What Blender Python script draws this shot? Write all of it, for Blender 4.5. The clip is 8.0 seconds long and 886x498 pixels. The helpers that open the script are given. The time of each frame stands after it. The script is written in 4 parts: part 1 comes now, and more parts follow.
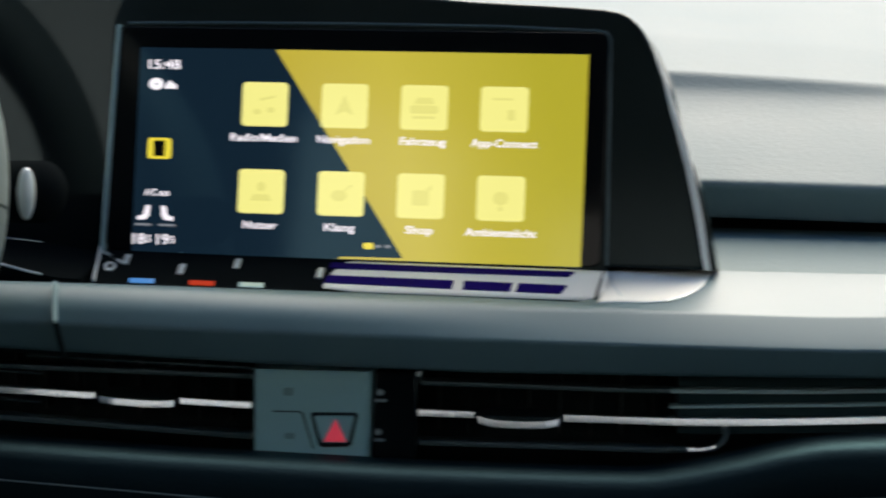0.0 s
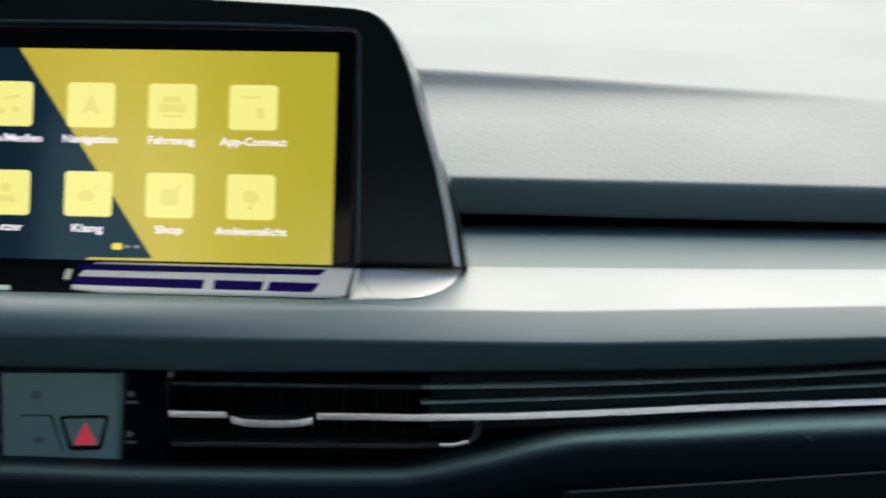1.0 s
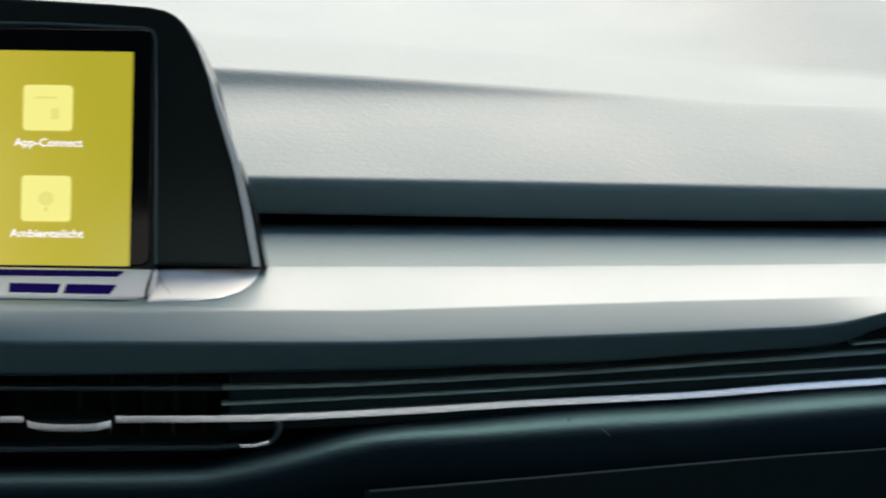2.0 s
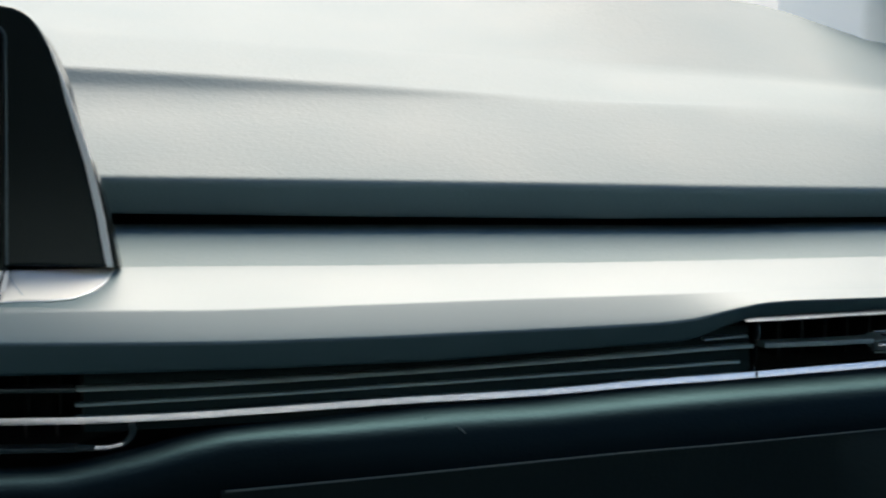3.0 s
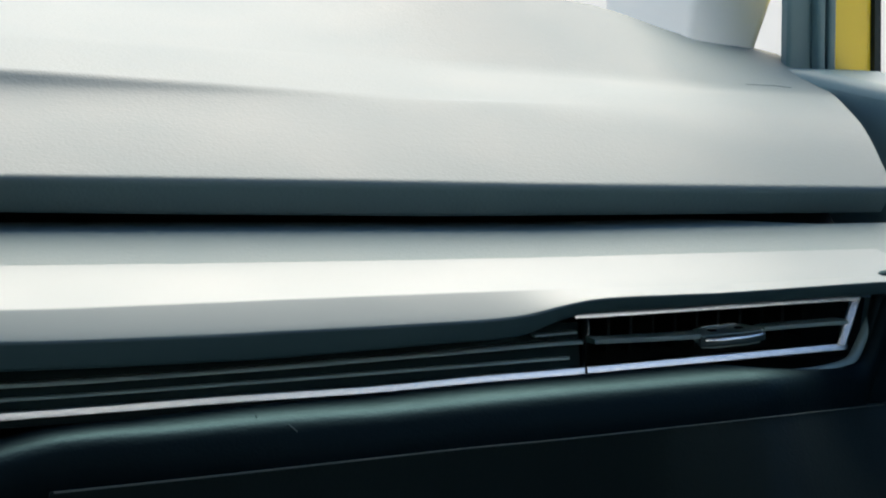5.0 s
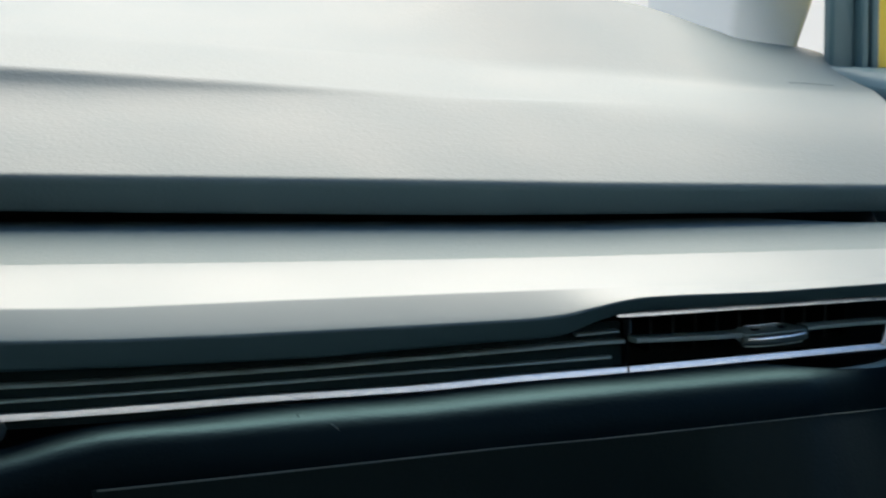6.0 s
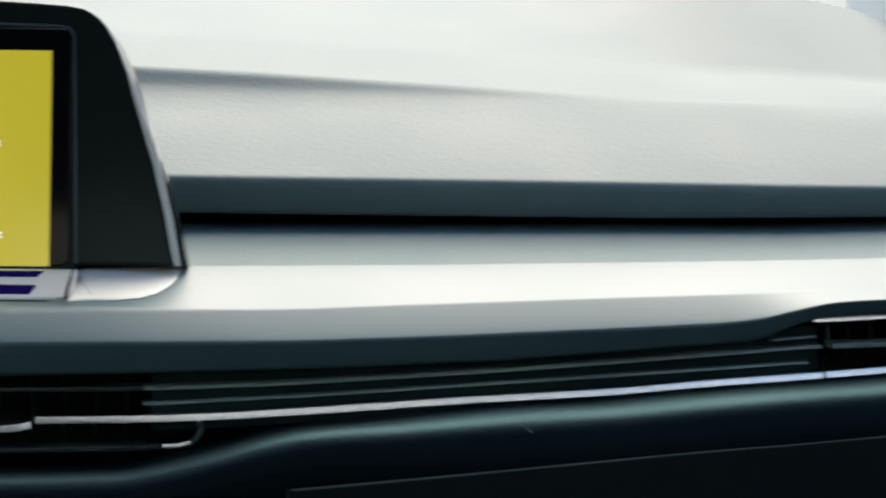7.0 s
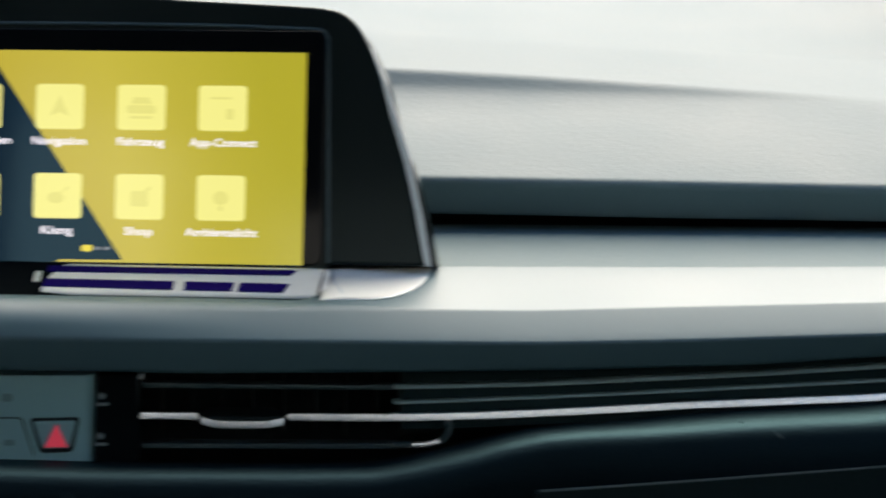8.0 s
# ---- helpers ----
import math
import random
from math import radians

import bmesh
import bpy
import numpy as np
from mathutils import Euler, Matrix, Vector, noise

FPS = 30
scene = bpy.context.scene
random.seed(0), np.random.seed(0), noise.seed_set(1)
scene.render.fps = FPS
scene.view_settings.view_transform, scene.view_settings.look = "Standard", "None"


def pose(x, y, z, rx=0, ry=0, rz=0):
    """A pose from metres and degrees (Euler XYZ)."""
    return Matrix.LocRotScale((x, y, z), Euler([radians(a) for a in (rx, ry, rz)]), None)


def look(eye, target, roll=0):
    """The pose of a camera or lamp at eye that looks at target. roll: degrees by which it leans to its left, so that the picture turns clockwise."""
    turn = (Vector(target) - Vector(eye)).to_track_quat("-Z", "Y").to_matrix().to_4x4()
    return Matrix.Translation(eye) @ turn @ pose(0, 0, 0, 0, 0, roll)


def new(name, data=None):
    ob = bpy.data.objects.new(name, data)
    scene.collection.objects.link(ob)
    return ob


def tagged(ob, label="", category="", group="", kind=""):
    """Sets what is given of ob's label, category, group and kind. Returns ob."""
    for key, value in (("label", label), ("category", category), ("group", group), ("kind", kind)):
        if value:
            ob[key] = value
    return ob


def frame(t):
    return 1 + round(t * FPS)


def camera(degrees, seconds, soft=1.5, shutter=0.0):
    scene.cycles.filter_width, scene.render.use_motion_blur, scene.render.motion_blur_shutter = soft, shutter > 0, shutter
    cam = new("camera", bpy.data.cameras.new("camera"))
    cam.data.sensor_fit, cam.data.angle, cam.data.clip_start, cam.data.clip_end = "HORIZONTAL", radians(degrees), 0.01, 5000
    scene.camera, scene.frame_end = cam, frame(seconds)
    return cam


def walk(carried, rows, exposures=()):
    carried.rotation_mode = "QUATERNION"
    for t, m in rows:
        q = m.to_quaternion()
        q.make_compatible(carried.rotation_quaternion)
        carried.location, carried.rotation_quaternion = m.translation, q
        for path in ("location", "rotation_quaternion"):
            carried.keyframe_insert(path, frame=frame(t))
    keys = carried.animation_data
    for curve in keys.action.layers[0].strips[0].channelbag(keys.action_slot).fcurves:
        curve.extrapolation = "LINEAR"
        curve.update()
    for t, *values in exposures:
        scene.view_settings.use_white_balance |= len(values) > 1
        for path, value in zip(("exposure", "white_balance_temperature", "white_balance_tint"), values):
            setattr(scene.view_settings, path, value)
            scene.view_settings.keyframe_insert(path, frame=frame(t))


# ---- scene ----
def aim(t, tilt, turn, lean):
    """The eye stays on its tripod head; tilt and turn in degrees, lean as look() takes it."""
    return t, pose(0, 0, 0.98, tilt, 0, turn) @ pose(0, 0, 0, 0, 0, lean)


cam = camera(23.3, 8.0, soft=2.1, shutter=0.6)
PATH = [aim(0.0, 84.00, 1.00, 1.25), aim(0.5, 84.06, -2.37, 1.26), aim(1.0, 84.09, -5.67, 1.25), aim(1.5, 84.14, -8.51, 1.26),
        aim(2.0, 84.19, -11.04, 1.28), aim(2.2, 84.20, -11.88, 1.28), aim(3.3, 84.26, -16.02, 1.40), aim(3.5, 84.27, -16.75, 1.45),
        aim(4.0, 84.28, -18.33, 1.58), aim(4.5, 84.30, -19.24, 1.60), aim(4.7, 84.30, -19.46, 1.64), aim(5.8, 84.25, -18.88, 1.62),
        aim(6.0, 84.24, -18.33, 1.50), aim(6.5, 84.22, -16.14, 1.36), aim(7.0, 84.19, -13.14, 1.23), aim(7.5, 84.15, -10.25, 1.10),
        aim(8.0, 84.10, -6.46, 1.00)]
walk(cam, PATH)

# ---- world and light ----
world = bpy.data.worlds.new("sky")
scene.world = world
world.use_nodes = True
wn = world.node_tree.nodes
sky = wn.new("ShaderNodeTexSky")
sky.sky_type = "NISHITA"
sky.sun_disc = False
sky.sun_elevation, sky.sun_rotation = radians(51), radians(18)
world.node_tree.links.new(sky.outputs["Color"], wn["Background"].inputs["Color"])
wn["Background"].inputs["Strength"].default_value = 0.13

sun = new("sun", bpy.data.lights.new("sun", "SUN"))
sun.data.energy, sun.data.angle, sun.data.color = 5.0, radians(54), (1.0, 0.875, 0.715)
sun.matrix_world = look((1.20, 4.85, 5.62), (0, 1.2, 0.9))
scene.view_settings.exposure = 0.45


# ---- materials ----
def material(name, color, rough=0.5, metal=0.0, grain=0.0, grain_size=0.001, tone=0.0, tone_size=0.05, glow=None, spec=0.5, coat=0.0, sheen=None):
    """A node material; grain is fine relief, tone a soft drift of the colour, both at real size in metres."""
    m = bpy.data.materials.new(name)
    m.use_nodes = True
    nt = m.node_tree
    b = nt.nodes["Principled BSDF"]
    b.inputs["Base Color"].default_value = (*color, 1)
    b.inputs["Roughness"].default_value, b.inputs["Metallic"].default_value = rough, metal
    b.inputs["Specular IOR Level"].default_value = spec
    b.inputs["Coat Weight"].default_value, b.inputs["Coat Roughness"].default_value = coat, 0.03
    if sheen:
        b.inputs["Specular Tint"].default_value = (*sheen, 1)
    co = nt.nodes.new("ShaderNodeTexCoord")
    if tone:
        n = nt.nodes.new("ShaderNodeTexNoise")
        n.inputs["Scale"].default_value, n.inputs["Detail"].default_value = 1 / tone_size, 4
        nt.links.new(co.outputs["Object"], n.inputs["Vector"])
        ramp = nt.nodes.new("ShaderNodeMapRange")
        ramp.inputs["To Min"].default_value, ramp.inputs["To Max"].default_value = 1 - tone, 1 + tone
        nt.links.new(n.outputs["Fac"], ramp.inputs["Value"])
        mix = nt.nodes.new("ShaderNodeMix")
        mix.data_type, mix.blend_type = "RGBA", "MULTIPLY"
        mix.inputs["Factor"].default_value = 1
        mix.inputs["A"].default_value = (*color, 1)
        nt.links.new(ramp.outputs["Result"], mix.inputs["B"])
        nt.links.new(mix.outputs["Result"], b.inputs["Base Color"])
        r2 = nt.nodes.new("ShaderNodeMapRange")
        r2.inputs["To Min"].default_value, r2.inputs["To Max"].default_value = max(rough - 0.06, 0.02), rough + 0.06
        nt.links.new(n.outputs["Fac"], r2.inputs["Value"])
        nt.links.new(r2.outputs["Result"], b.inputs["Roughness"])
    if grain:
        v = nt.nodes.new("ShaderNodeTexVoronoi")
        v.feature = "SMOOTH_F1"
        v.inputs["Scale"].default_value = 1 / grain_size
        nt.links.new(co.outputs["Object"], v.inputs["Vector"])
        n2 = nt.nodes.new("ShaderNodeTexNoise")
        n2.inputs["Scale"].default_value, n2.inputs["Detail"].default_value = 0.35 / grain_size, 3
        nt.links.new(co.outputs["Object"], n2.inputs["Vector"])
        add = nt.nodes.new("ShaderNodeMath")
        nt.links.new(v.outputs["Distance"], add.inputs[0])
        nt.links.new(n2.outputs["Fac"], add.inputs[1])
        bump = nt.nodes.new("ShaderNodeBump")
        bump.inputs["Strength"].default_value, bump.inputs["Distance"].default_value = grain, grain_size * 0.5
        nt.links.new(add.outputs["Value"], bump.inputs["Height"])
        nt.links.new(bump.outputs["Normal"], b.inputs["Normal"])
    if glow:
        b.inputs["Emission Color"].default_value = (*glow[0], 1)
        b.inputs["Emission Strength"].default_value = glow[1]
    return m


PAD = material("soft grained dash foam skin", (0.128, 0.204, 0.226), 0.66, spec=0.55, sheen=(1.0, 0.86, 0.83), grain=0.18, grain_size=0.0020, tone=0.06, tone_size=0.08)
TROUGH = material("fine grained dash plastic", (0.125, 0.20, 0.222), 0.6, spec=0.3, grain=0.25, grain_size=0.0012, tone=0.05, tone_size=0.06)
SATIN = material("satin painted trim", (0.082, 0.163, 0.193), 0.50, spec=0.52, sheen=(1.0, 0.85, 0.84), metal=0.10, grain=0.05, grain_size=0.0006, tone=0.05, tone_size=0.12)
# near white that puts bright reflected light into the colour of sill and plate
GLARE_WHITE = material("near white painted glare", (0.92, 0.93, 0.87), 0.7, spec=0.3, grain=0.04, grain_size=0.0006, tone=0.03, tone_size=0.05)
LOWER = material("dark grained lower plastic", (0.0130, 0.0255, 0.0325), 0.54, metal=0.75, spec=0.0, sheen=(0.76, 0.98, 1.0), grain=0.22, grain_size=0.0014, tone=0.08, tone_size=0.05)
BLACK = material("matt black plastic", (0.012, 0.018, 0.0195), 0.55, spec=0.25, sheen=(0.72, 0.93, 1.0), grain=0.1, grain_size=0.001, tone=0.1, tone_size=0.03)
SLAT = material("dark grey satin plastic", (0.060, 0.095, 0.104), 0.32, sheen=(0.72, 0.95, 1.0), tone=0.06, tone_size=0.03)
PIANO = material("piano black lacquer", (0.006, 0.008, 0.009), 0.07, spec=0.24, sheen=(0.72, 0.93, 1.0), tone=0.1, tone_size=0.1)
HOUSING = material("black housing lacquer", (0.012, 0.017, 0.0165), 0.16, spec=0.12, sheen=(0.72, 0.93, 1.0), tone=0.1, tone_size=0.06)
GLASSBLACK = material("black display glass", (0.004, 0.005, 0.006), 0.06, spec=0.12, tone=0.1, tone_size=0.1)
CHROME = material("satin chrome", (0.82, 0.90, 0.99), 0.26, metal=1.0)
EDGE = material("grey satin edge trim", (0.68, 0.77, 0.79), 0.36, metal=0.3, tone=0.04, tone_size=0.03)
RIB = material("dark teal satin rib", (0.33, 0.50, 0.52), 0.38, metal=0.2, tone=0.05, tone_size=0.03)
SWITCH = material("slate switch plastic", (0.30, 0.56, 0.60), 0.45, grain=0.1, grain_size=0.0008, tone=0.04, tone_size=0.02)
BACKING = material("dark slate backing", (0.012, 0.028, 0.031), 0.6, spec=0.15, sheen=(0.6, 0.95, 1.0), tone=0.08, tone_size=0.03)
SLATE = material("slate satin slat", (0.34, 0.51, 0.53), 0.40, tone=0.05, tone_size=0.02)
# plain print; a small glow is added to brighten its red
RED = material("red print with added glow", (0.80, 0.06, 0.10), 0.4, glow=((0.8, 0.07, 0.12), 0.26))
PRINT = material("pale grey print", (0.25, 0.33, 0.34), 0.5)
FAINT = material("faint dark print", (0.19, 0.34, 0.37), 0.5)
SILLBLACK = material("matt black sill skin", (0.006, 0.008, 0.009), 0.9, spec=0.0, tone=0.1, tone_size=0.03)
# violet paints the colour fringe that glare leaves around the black grooves
GROOVE = material("black groove with painted violet fringe", (0.010, 0.003, 0.120), 0.7, spec=0.02, tone=0.1, tone_size=0.02)
CLOTH = material("light grey woven lining", (0.89, 0.92, 0.86), 0.9, grain=0.1, grain_size=0.0012, tone=0.05, tone_size=0.1)
DARKCLOTH = material("dark cabin cloth", (0.014, 0.036, 0.044), 0.9, grain=0.5, grain_size=0.002, tone=0.15, tone_size=0.1)
DOORSKIN = material("blue grey door skin", (0.11, 0.215, 0.25), 0.5, grain=0.08, grain_size=0.0014, tone=0.06, tone_size=0.1)
SEAL = material("rubber door seal", (0.105, 0.19, 0.205), 0.5, grain=0.1, grain_size=0.001, tone=0.1, tone_size=0.02)
YELLOW = material("yellow car paint", (0.70, 0.53, 0.012), 0.3, coat=0.15, tone=0.03, tone_size=0.2)
LIDSKIN = material("dark glovebox lid skin", (0.014, 0.026, 0.028), 0.55, metal=0.2, spec=0.3, sheen=(0.76, 0.98, 1.0), grain=0.22, grain_size=0.0014, tone=0.08, tone_size=0.05)
LEATHER = material("grey leather", (0.17, 0.22, 0.22), 0.45, grain=0.3, grain_size=0.0012, tone=0.05, tone_size=0.05)
# glows by itself in place of the bright white outside
BACKDROP_GLOW = material("glowing white backdrop", (0.6, 0.6, 0.58), 0.8, tone=0.02, tone_size=0.8, glow=((1.0, 0.97, 0.88), 0.34))
FLOORING = material("pale studio concrete", (0.55, 0.55, 0.53), 0.6, grain=0.2, grain_size=0.01, tone=0.06, tone_size=0.5)


def lit(name, color, strength):
    """A lit patch of the display behind its glossy cover."""
    return material(name, tuple(c * 0.05 for c in color), 0.12, glow=(color, strength * 0.62))


SCREEN_BLUE = material("display dark blue", (0.0005, 0.001, 0.002), 0.08, spec=0.34, sheen=(0.42, 0.80, 1.0), glow=((0.0068, 0.019, 0.034), 0.62))
ICON_YELLOW = lit("display icon yellow", (1.0, 0.94, 0.29), 1.08)
GLYPH = lit("display glyph", (0.92, 0.86, 0.25), 1.03)
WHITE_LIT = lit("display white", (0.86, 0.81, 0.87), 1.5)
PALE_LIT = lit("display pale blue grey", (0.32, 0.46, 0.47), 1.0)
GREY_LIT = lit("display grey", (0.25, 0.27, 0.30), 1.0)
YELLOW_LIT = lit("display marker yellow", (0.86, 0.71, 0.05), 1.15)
BLUE_LIT = lit("lit blue mark", (0.10, 0.32, 0.75), 0.9)
RED_LIT = lit("lit red mark", (0.60, 0.05, 0.015), 0.9)
SCREEN_GOLD = lit("display golden field", (0.60, 0.50, 0.06), 1.0)


def gold_field(m):
    """The picture on the display runs from pale gold to olive across its width."""
    nt = m.node_tree
    co = nt.nodes.new("ShaderNodeTexCoord")
    sep = nt.nodes.new("ShaderNodeSeparateXYZ")
    nt.links.new(co.outputs["Generated"], sep.inputs["Vector"])
    add = nt.nodes.new("ShaderNodeMath")
    add.operation = "MULTIPLY_ADD"
    add.inputs[1].default_value = 0.35
    nt.links.new(sep.outputs["Y"], add.inputs[0])
    nt.links.new(sep.outputs["X"], add.inputs[2])
    ramp = nt.nodes.new("ShaderNodeValToRGB")
    e = ramp.color_ramp.elements
    e[0].position, e[0].color = 0.15, (0.59, 0.45, 0.045, 1)
    e[1].position, e[1].color = 1.1, (0.53, 0.47, 0.034, 1)
    k = e.new(0.62)
    k.color = (0.67, 0.56, 0.066, 1)
    nt.links.new(add.outputs["Value"], ramp.inputs["Fac"])
    nt.links.new(ramp.outputs["Color"], nt.nodes["Principled BSDF"].inputs["Emission Color"])


gold_field(SCREEN_GOLD)


# ---- building helpers ----
def part(name, bm, mat, parent=None, label="", smooth=True, sharp=38):
    me = bpy.data.meshes.new(name)
    bmesh.ops.recalc_face_normals(bm, faces=bm.faces)
    bm.to_mesh(me)
    bm.free()
    if smooth:
        me.polygons.foreach_set("use_smooth", [True] * len(me.polygons))
        me.set_sharp_from_angle(angle=radians(sharp))
    me.materials.append(mat)
    ob = new(name, me)
    ob.parent = parent
    return tagged(ob, label)


def thing(name, label, category, at=(0, 0, 0), group="", kind=""):
    """An empty at the thing's base; its parts keep world coordinates."""
    ob = new(name)
    ob.empty_display_size = 0.02
    ob.location = at
    return tagged(ob, label, category, group, kind)


def under(ob, parent):
    """Puts a part that was built in world coordinates under its thing."""
    ob.parent = parent
    ob.matrix_parent_inverse = Matrix.Translation(parent.location).inverted()
    return ob


def sub(ob, parent):
    """Puts a piece under a part that already stands in world coordinates."""
    ob.parent = parent
    ob.matrix_parent_inverse = Matrix()
    return ob


def rounded(ob, width=0.002, steps=3, angle=30):
    b = ob.modifiers.new("worn edge", "BEVEL")
    b.width, b.segments, b.limit_method, b.angle_limit = width, steps, "ANGLE", radians(angle)
    b.harden_normals = False
    return ob


def curve_of(points, soften=0.02):
    """A smooth function through a few (x, value) stations."""
    xs = np.array([p[0] for p in points])
    vs = np.array([p[1] for p in points])

    def value(x):
        offs = np.linspace(-1.5, 1.5, 13)
        w = np.exp(-offs ** 2)
        return float(np.sum(np.interp(x + offs * soften, xs, vs) * w) / np.sum(w))
    return value


def line(depth, stations, ref=None, soften=0.02):
    """A run along the dashboard: at depth (in y), its height over x. Stations are (x, drop under 0.98) at depth ref."""
    k = depth / (ref or depth)
    f = curve_of([(x * k, z * k) for x, z in stations], soften)
    return lambda x: Vector((x, depth, 0.98 + f(x)))


def shifted(run, dy, dz):
    return lambda x: run(x) + Vector((0, dy, dz))


def loft(runs, xs, closed=True):
    """Skin over runs along x; closed joins the last run to the first and caps the ends."""
    bm = bmesh.new()
    rows = [[bm.verts.new(r(x)) for r in runs] for x in xs]
    n = len(runs)
    for a, b in zip(rows, rows[1:]):
        for i in range(n if closed else n - 1):
            j = (i + 1) % n
            bm.faces.new((a[i], a[j], b[j], b[i]))
    if closed:
        bm.faces.new(rows[0])
        bm.faces.new(rows[-1])
    return bm


def rolled(points, radii, n=5):
    """A closed section whose corners are rounded, each by its own radius."""
    out = []
    m = len(points)
    for i, p in enumerate(points):
        r = radii[i]
        a, c = points[i - 1], points[(i + 1) % m]
        if r <= 0:
            out.append(p)
            continue
        ra, rc = min(r, 0.45 * (a - p).length), min(r, 0.45 * (c - p).length)
        q0, q2 = p + (a - p).normalized() * ra, p + (c - p).normalized() * rc
        for k in range(n + 1):
            t = k / n
            out.append(q0 * (1 - t) ** 2 + p * (2 * t * (1 - t)) + q2 * t * t)
    return out


def rolled_loft(runs, radii, xs):
    bm = bmesh.new()
    rows = [[bm.verts.new(p) for p in rolled([r(x) for r in runs], [r(x) if callable(r) else r for r in radii])] for x in xs]
    n = len(rows[0])
    for a, b in zip(rows, rows[1:]):
        for i in range(n):
            j = (i + 1) % n
            bm.faces.new((a[i], a[j], b[j], b[i]))
    bm.faces.new(rows[0])
    bm.faces.new(rows[-1])
    return bm


def span(a, b, step=0.008):
    return list(np.linspace(a, b, max(2, int(abs(b - a) / step) + 1)))


def strip(run, x0, x1, height, depth, sides=12, taper=0.0, tilt=0.0):
    """A rounded bar along a run: an oval section of that height and depth, closed at both ends."""
    bm = bmesh.new()
    xs = span(x0, x1, 0.006)
    rings = []
    for k, x in enumerate(xs):
        c = run(x)
        s = 1 - taper * (k / (len(xs) - 1))
        ring = []
        for i in range(sides):
            a = 2 * math.pi * i / sides
            ca, sa = math.cos(a), math.sin(a)
            py, pz = depth / 2 * math.copysign(abs(ca) ** 0.4, ca), s * height / 2 * math.copysign(abs(sa) ** 0.4, sa)
            ring.append(bm.verts.new(c + Vector((0, py + pz * math.tan(radians(tilt(x) if callable(tilt) else tilt)), pz))))
        rings.append(ring)
    for a, b in zip(rings, rings[1:]):
        for i in range(sides):
            j = (i + 1) % sides
            bm.faces.new((a[i], a[j], b[j], b[i]))
    bm.faces.new(rings[0])
    bm.faces.new(rings[-1])
    return bm


def flat_strip(run, x0, x1, height, depth, tilt):
    """A bar along a run with a slightly crowned face and rolled edges; its face leans back by tilt degrees."""
    bm = bmesh.new()
    rings = []
    for x in span(x0, x1, 0.006):
        c = run(x)
        t = math.tan(radians(tilt(x) if callable(tilt) else tilt))
        h, d = height / 2, depth / 2
        ring = [(-d + 0.0009, h), (d, h), (d, -h), (-d + 0.0012, -h), (-d + 0.00003, -0.72 * h), (-d, -0.35 * h), (-d, 0.45 * h), (-d + 0.00002, 0.82 * h)]
        rings.append([bm.verts.new(c + Vector((0, py + pz * t, pz))) for py, pz in ring])
    for a, b in zip(rings, rings[1:]):
        for i in range(8):
            j = (i + 1) % 8
            bm.faces.new((a[i], a[j], b[j], b[i]))
    bm.faces.new(rings[0])
    bm.faces.new(rings[-1])
    return bm


def box(lo, hi):
    bm = bmesh.new()
    bmesh.ops.create_cube(bm, size=1)
    c = [(a + b) / 2 for a, b in zip(lo, hi)]
    for v in bm.verts:
        v.co = Vector([c[i] + v.co[i] * (hi[i] - lo[i]) for i in range(3)])
    return bm


def slab(corners, back, m=None):
    """A polygon of 2D or 3D corners pushed along back (a vector) to a solid; m maps it into the world."""
    bm = bmesh.new()
    m = m or Matrix()
    pts = [Vector((*c, 0)) if len(c) == 2 else Vector(c) for c in corners]
    back = Vector(back)
    top = [bm.verts.new(m @ p) for p in pts]
    low = [bm.verts.new(m @ (p + back)) for p in pts]
    bm.faces.new(top)
    bm.faces.new(low[::-1])
    for i in range(len(pts)):
        j = (i + 1) % len(pts)
        bm.faces.new((top[i], low[i], low[j], top[j]))
    return bm


def round_rect(cx, cy, w, h, r, n=5):
    out = []
    for sx, sy, a0 in ((1, 1, 0), (-1, 1, 90), (-1, -1, 180), (1, -1, 270)):
        for i in range(n + 1):
            a = radians(a0 + 90 * i / n)
            out.append((cx + sx * (w / 2 - r) + r * math.cos(a), cy + sy * (h / 2 - r) + r * math.sin(a)))
    return out


def oval(cx, cy, rx, ry, n=20):
    return [(cx + rx * math.cos(2 * math.pi * i / n), cy + ry * math.sin(2 * math.pi * i / n)) for i in range(n)]


def writing(text, width, height, cx, cy, m, mat, parent, lift=0.0003):
    """Letters as a thin mesh, scaled to a width and centred at (cx, cy) of the plane m."""
    cu = bpy.data.curves.new("letters", "FONT")
    cu.body, cu.align_x, cu.align_y = text, "CENTER", "CENTER"
    cu.offset = 0.018
    tmp = bpy.data.objects.new("letters", cu)
    scene.collection.objects.link(tmp)
    bpy.context.view_layer.update()
    me = bpy.data.meshes.new_from_object(tmp.evaluated_get(bpy.context.evaluated_depsgraph_get()))
    co = np.empty(len(me.vertices) * 3)
    me.vertices.foreach_get("co", co)
    co = co.reshape(-1, 3)
    lo, hi = co.min(0), co.max(0)
    kx, ky = width / (hi[0] - lo[0]), height / 0.72
    for v in me.vertices:
        p = Vector((cx + (v.co.x - (lo[0] + hi[0]) / 2) * kx, cy + (v.co.y - 0.36) * ky, lift))
        v.co = m @ p
    bpy.data.objects.remove(tmp)
    bpy.data.curves.remove(cu)
    me.name = "writing"
    me.materials.clear()
    me.materials.append(mat)
    ob = new("writing", me)
    return under(ob, parent)


# ---- runs of the dashboard ----
WS_NEAR = line(1.60, [(-0.8, 0.01), (-0.5, 0.035), (0.2, 0.045), (0.5, 0.045), (0.653, 0.0240), (0.721, 0.0034), (0.785, -0.0036), (0.823, -0.0134)], 1.5)


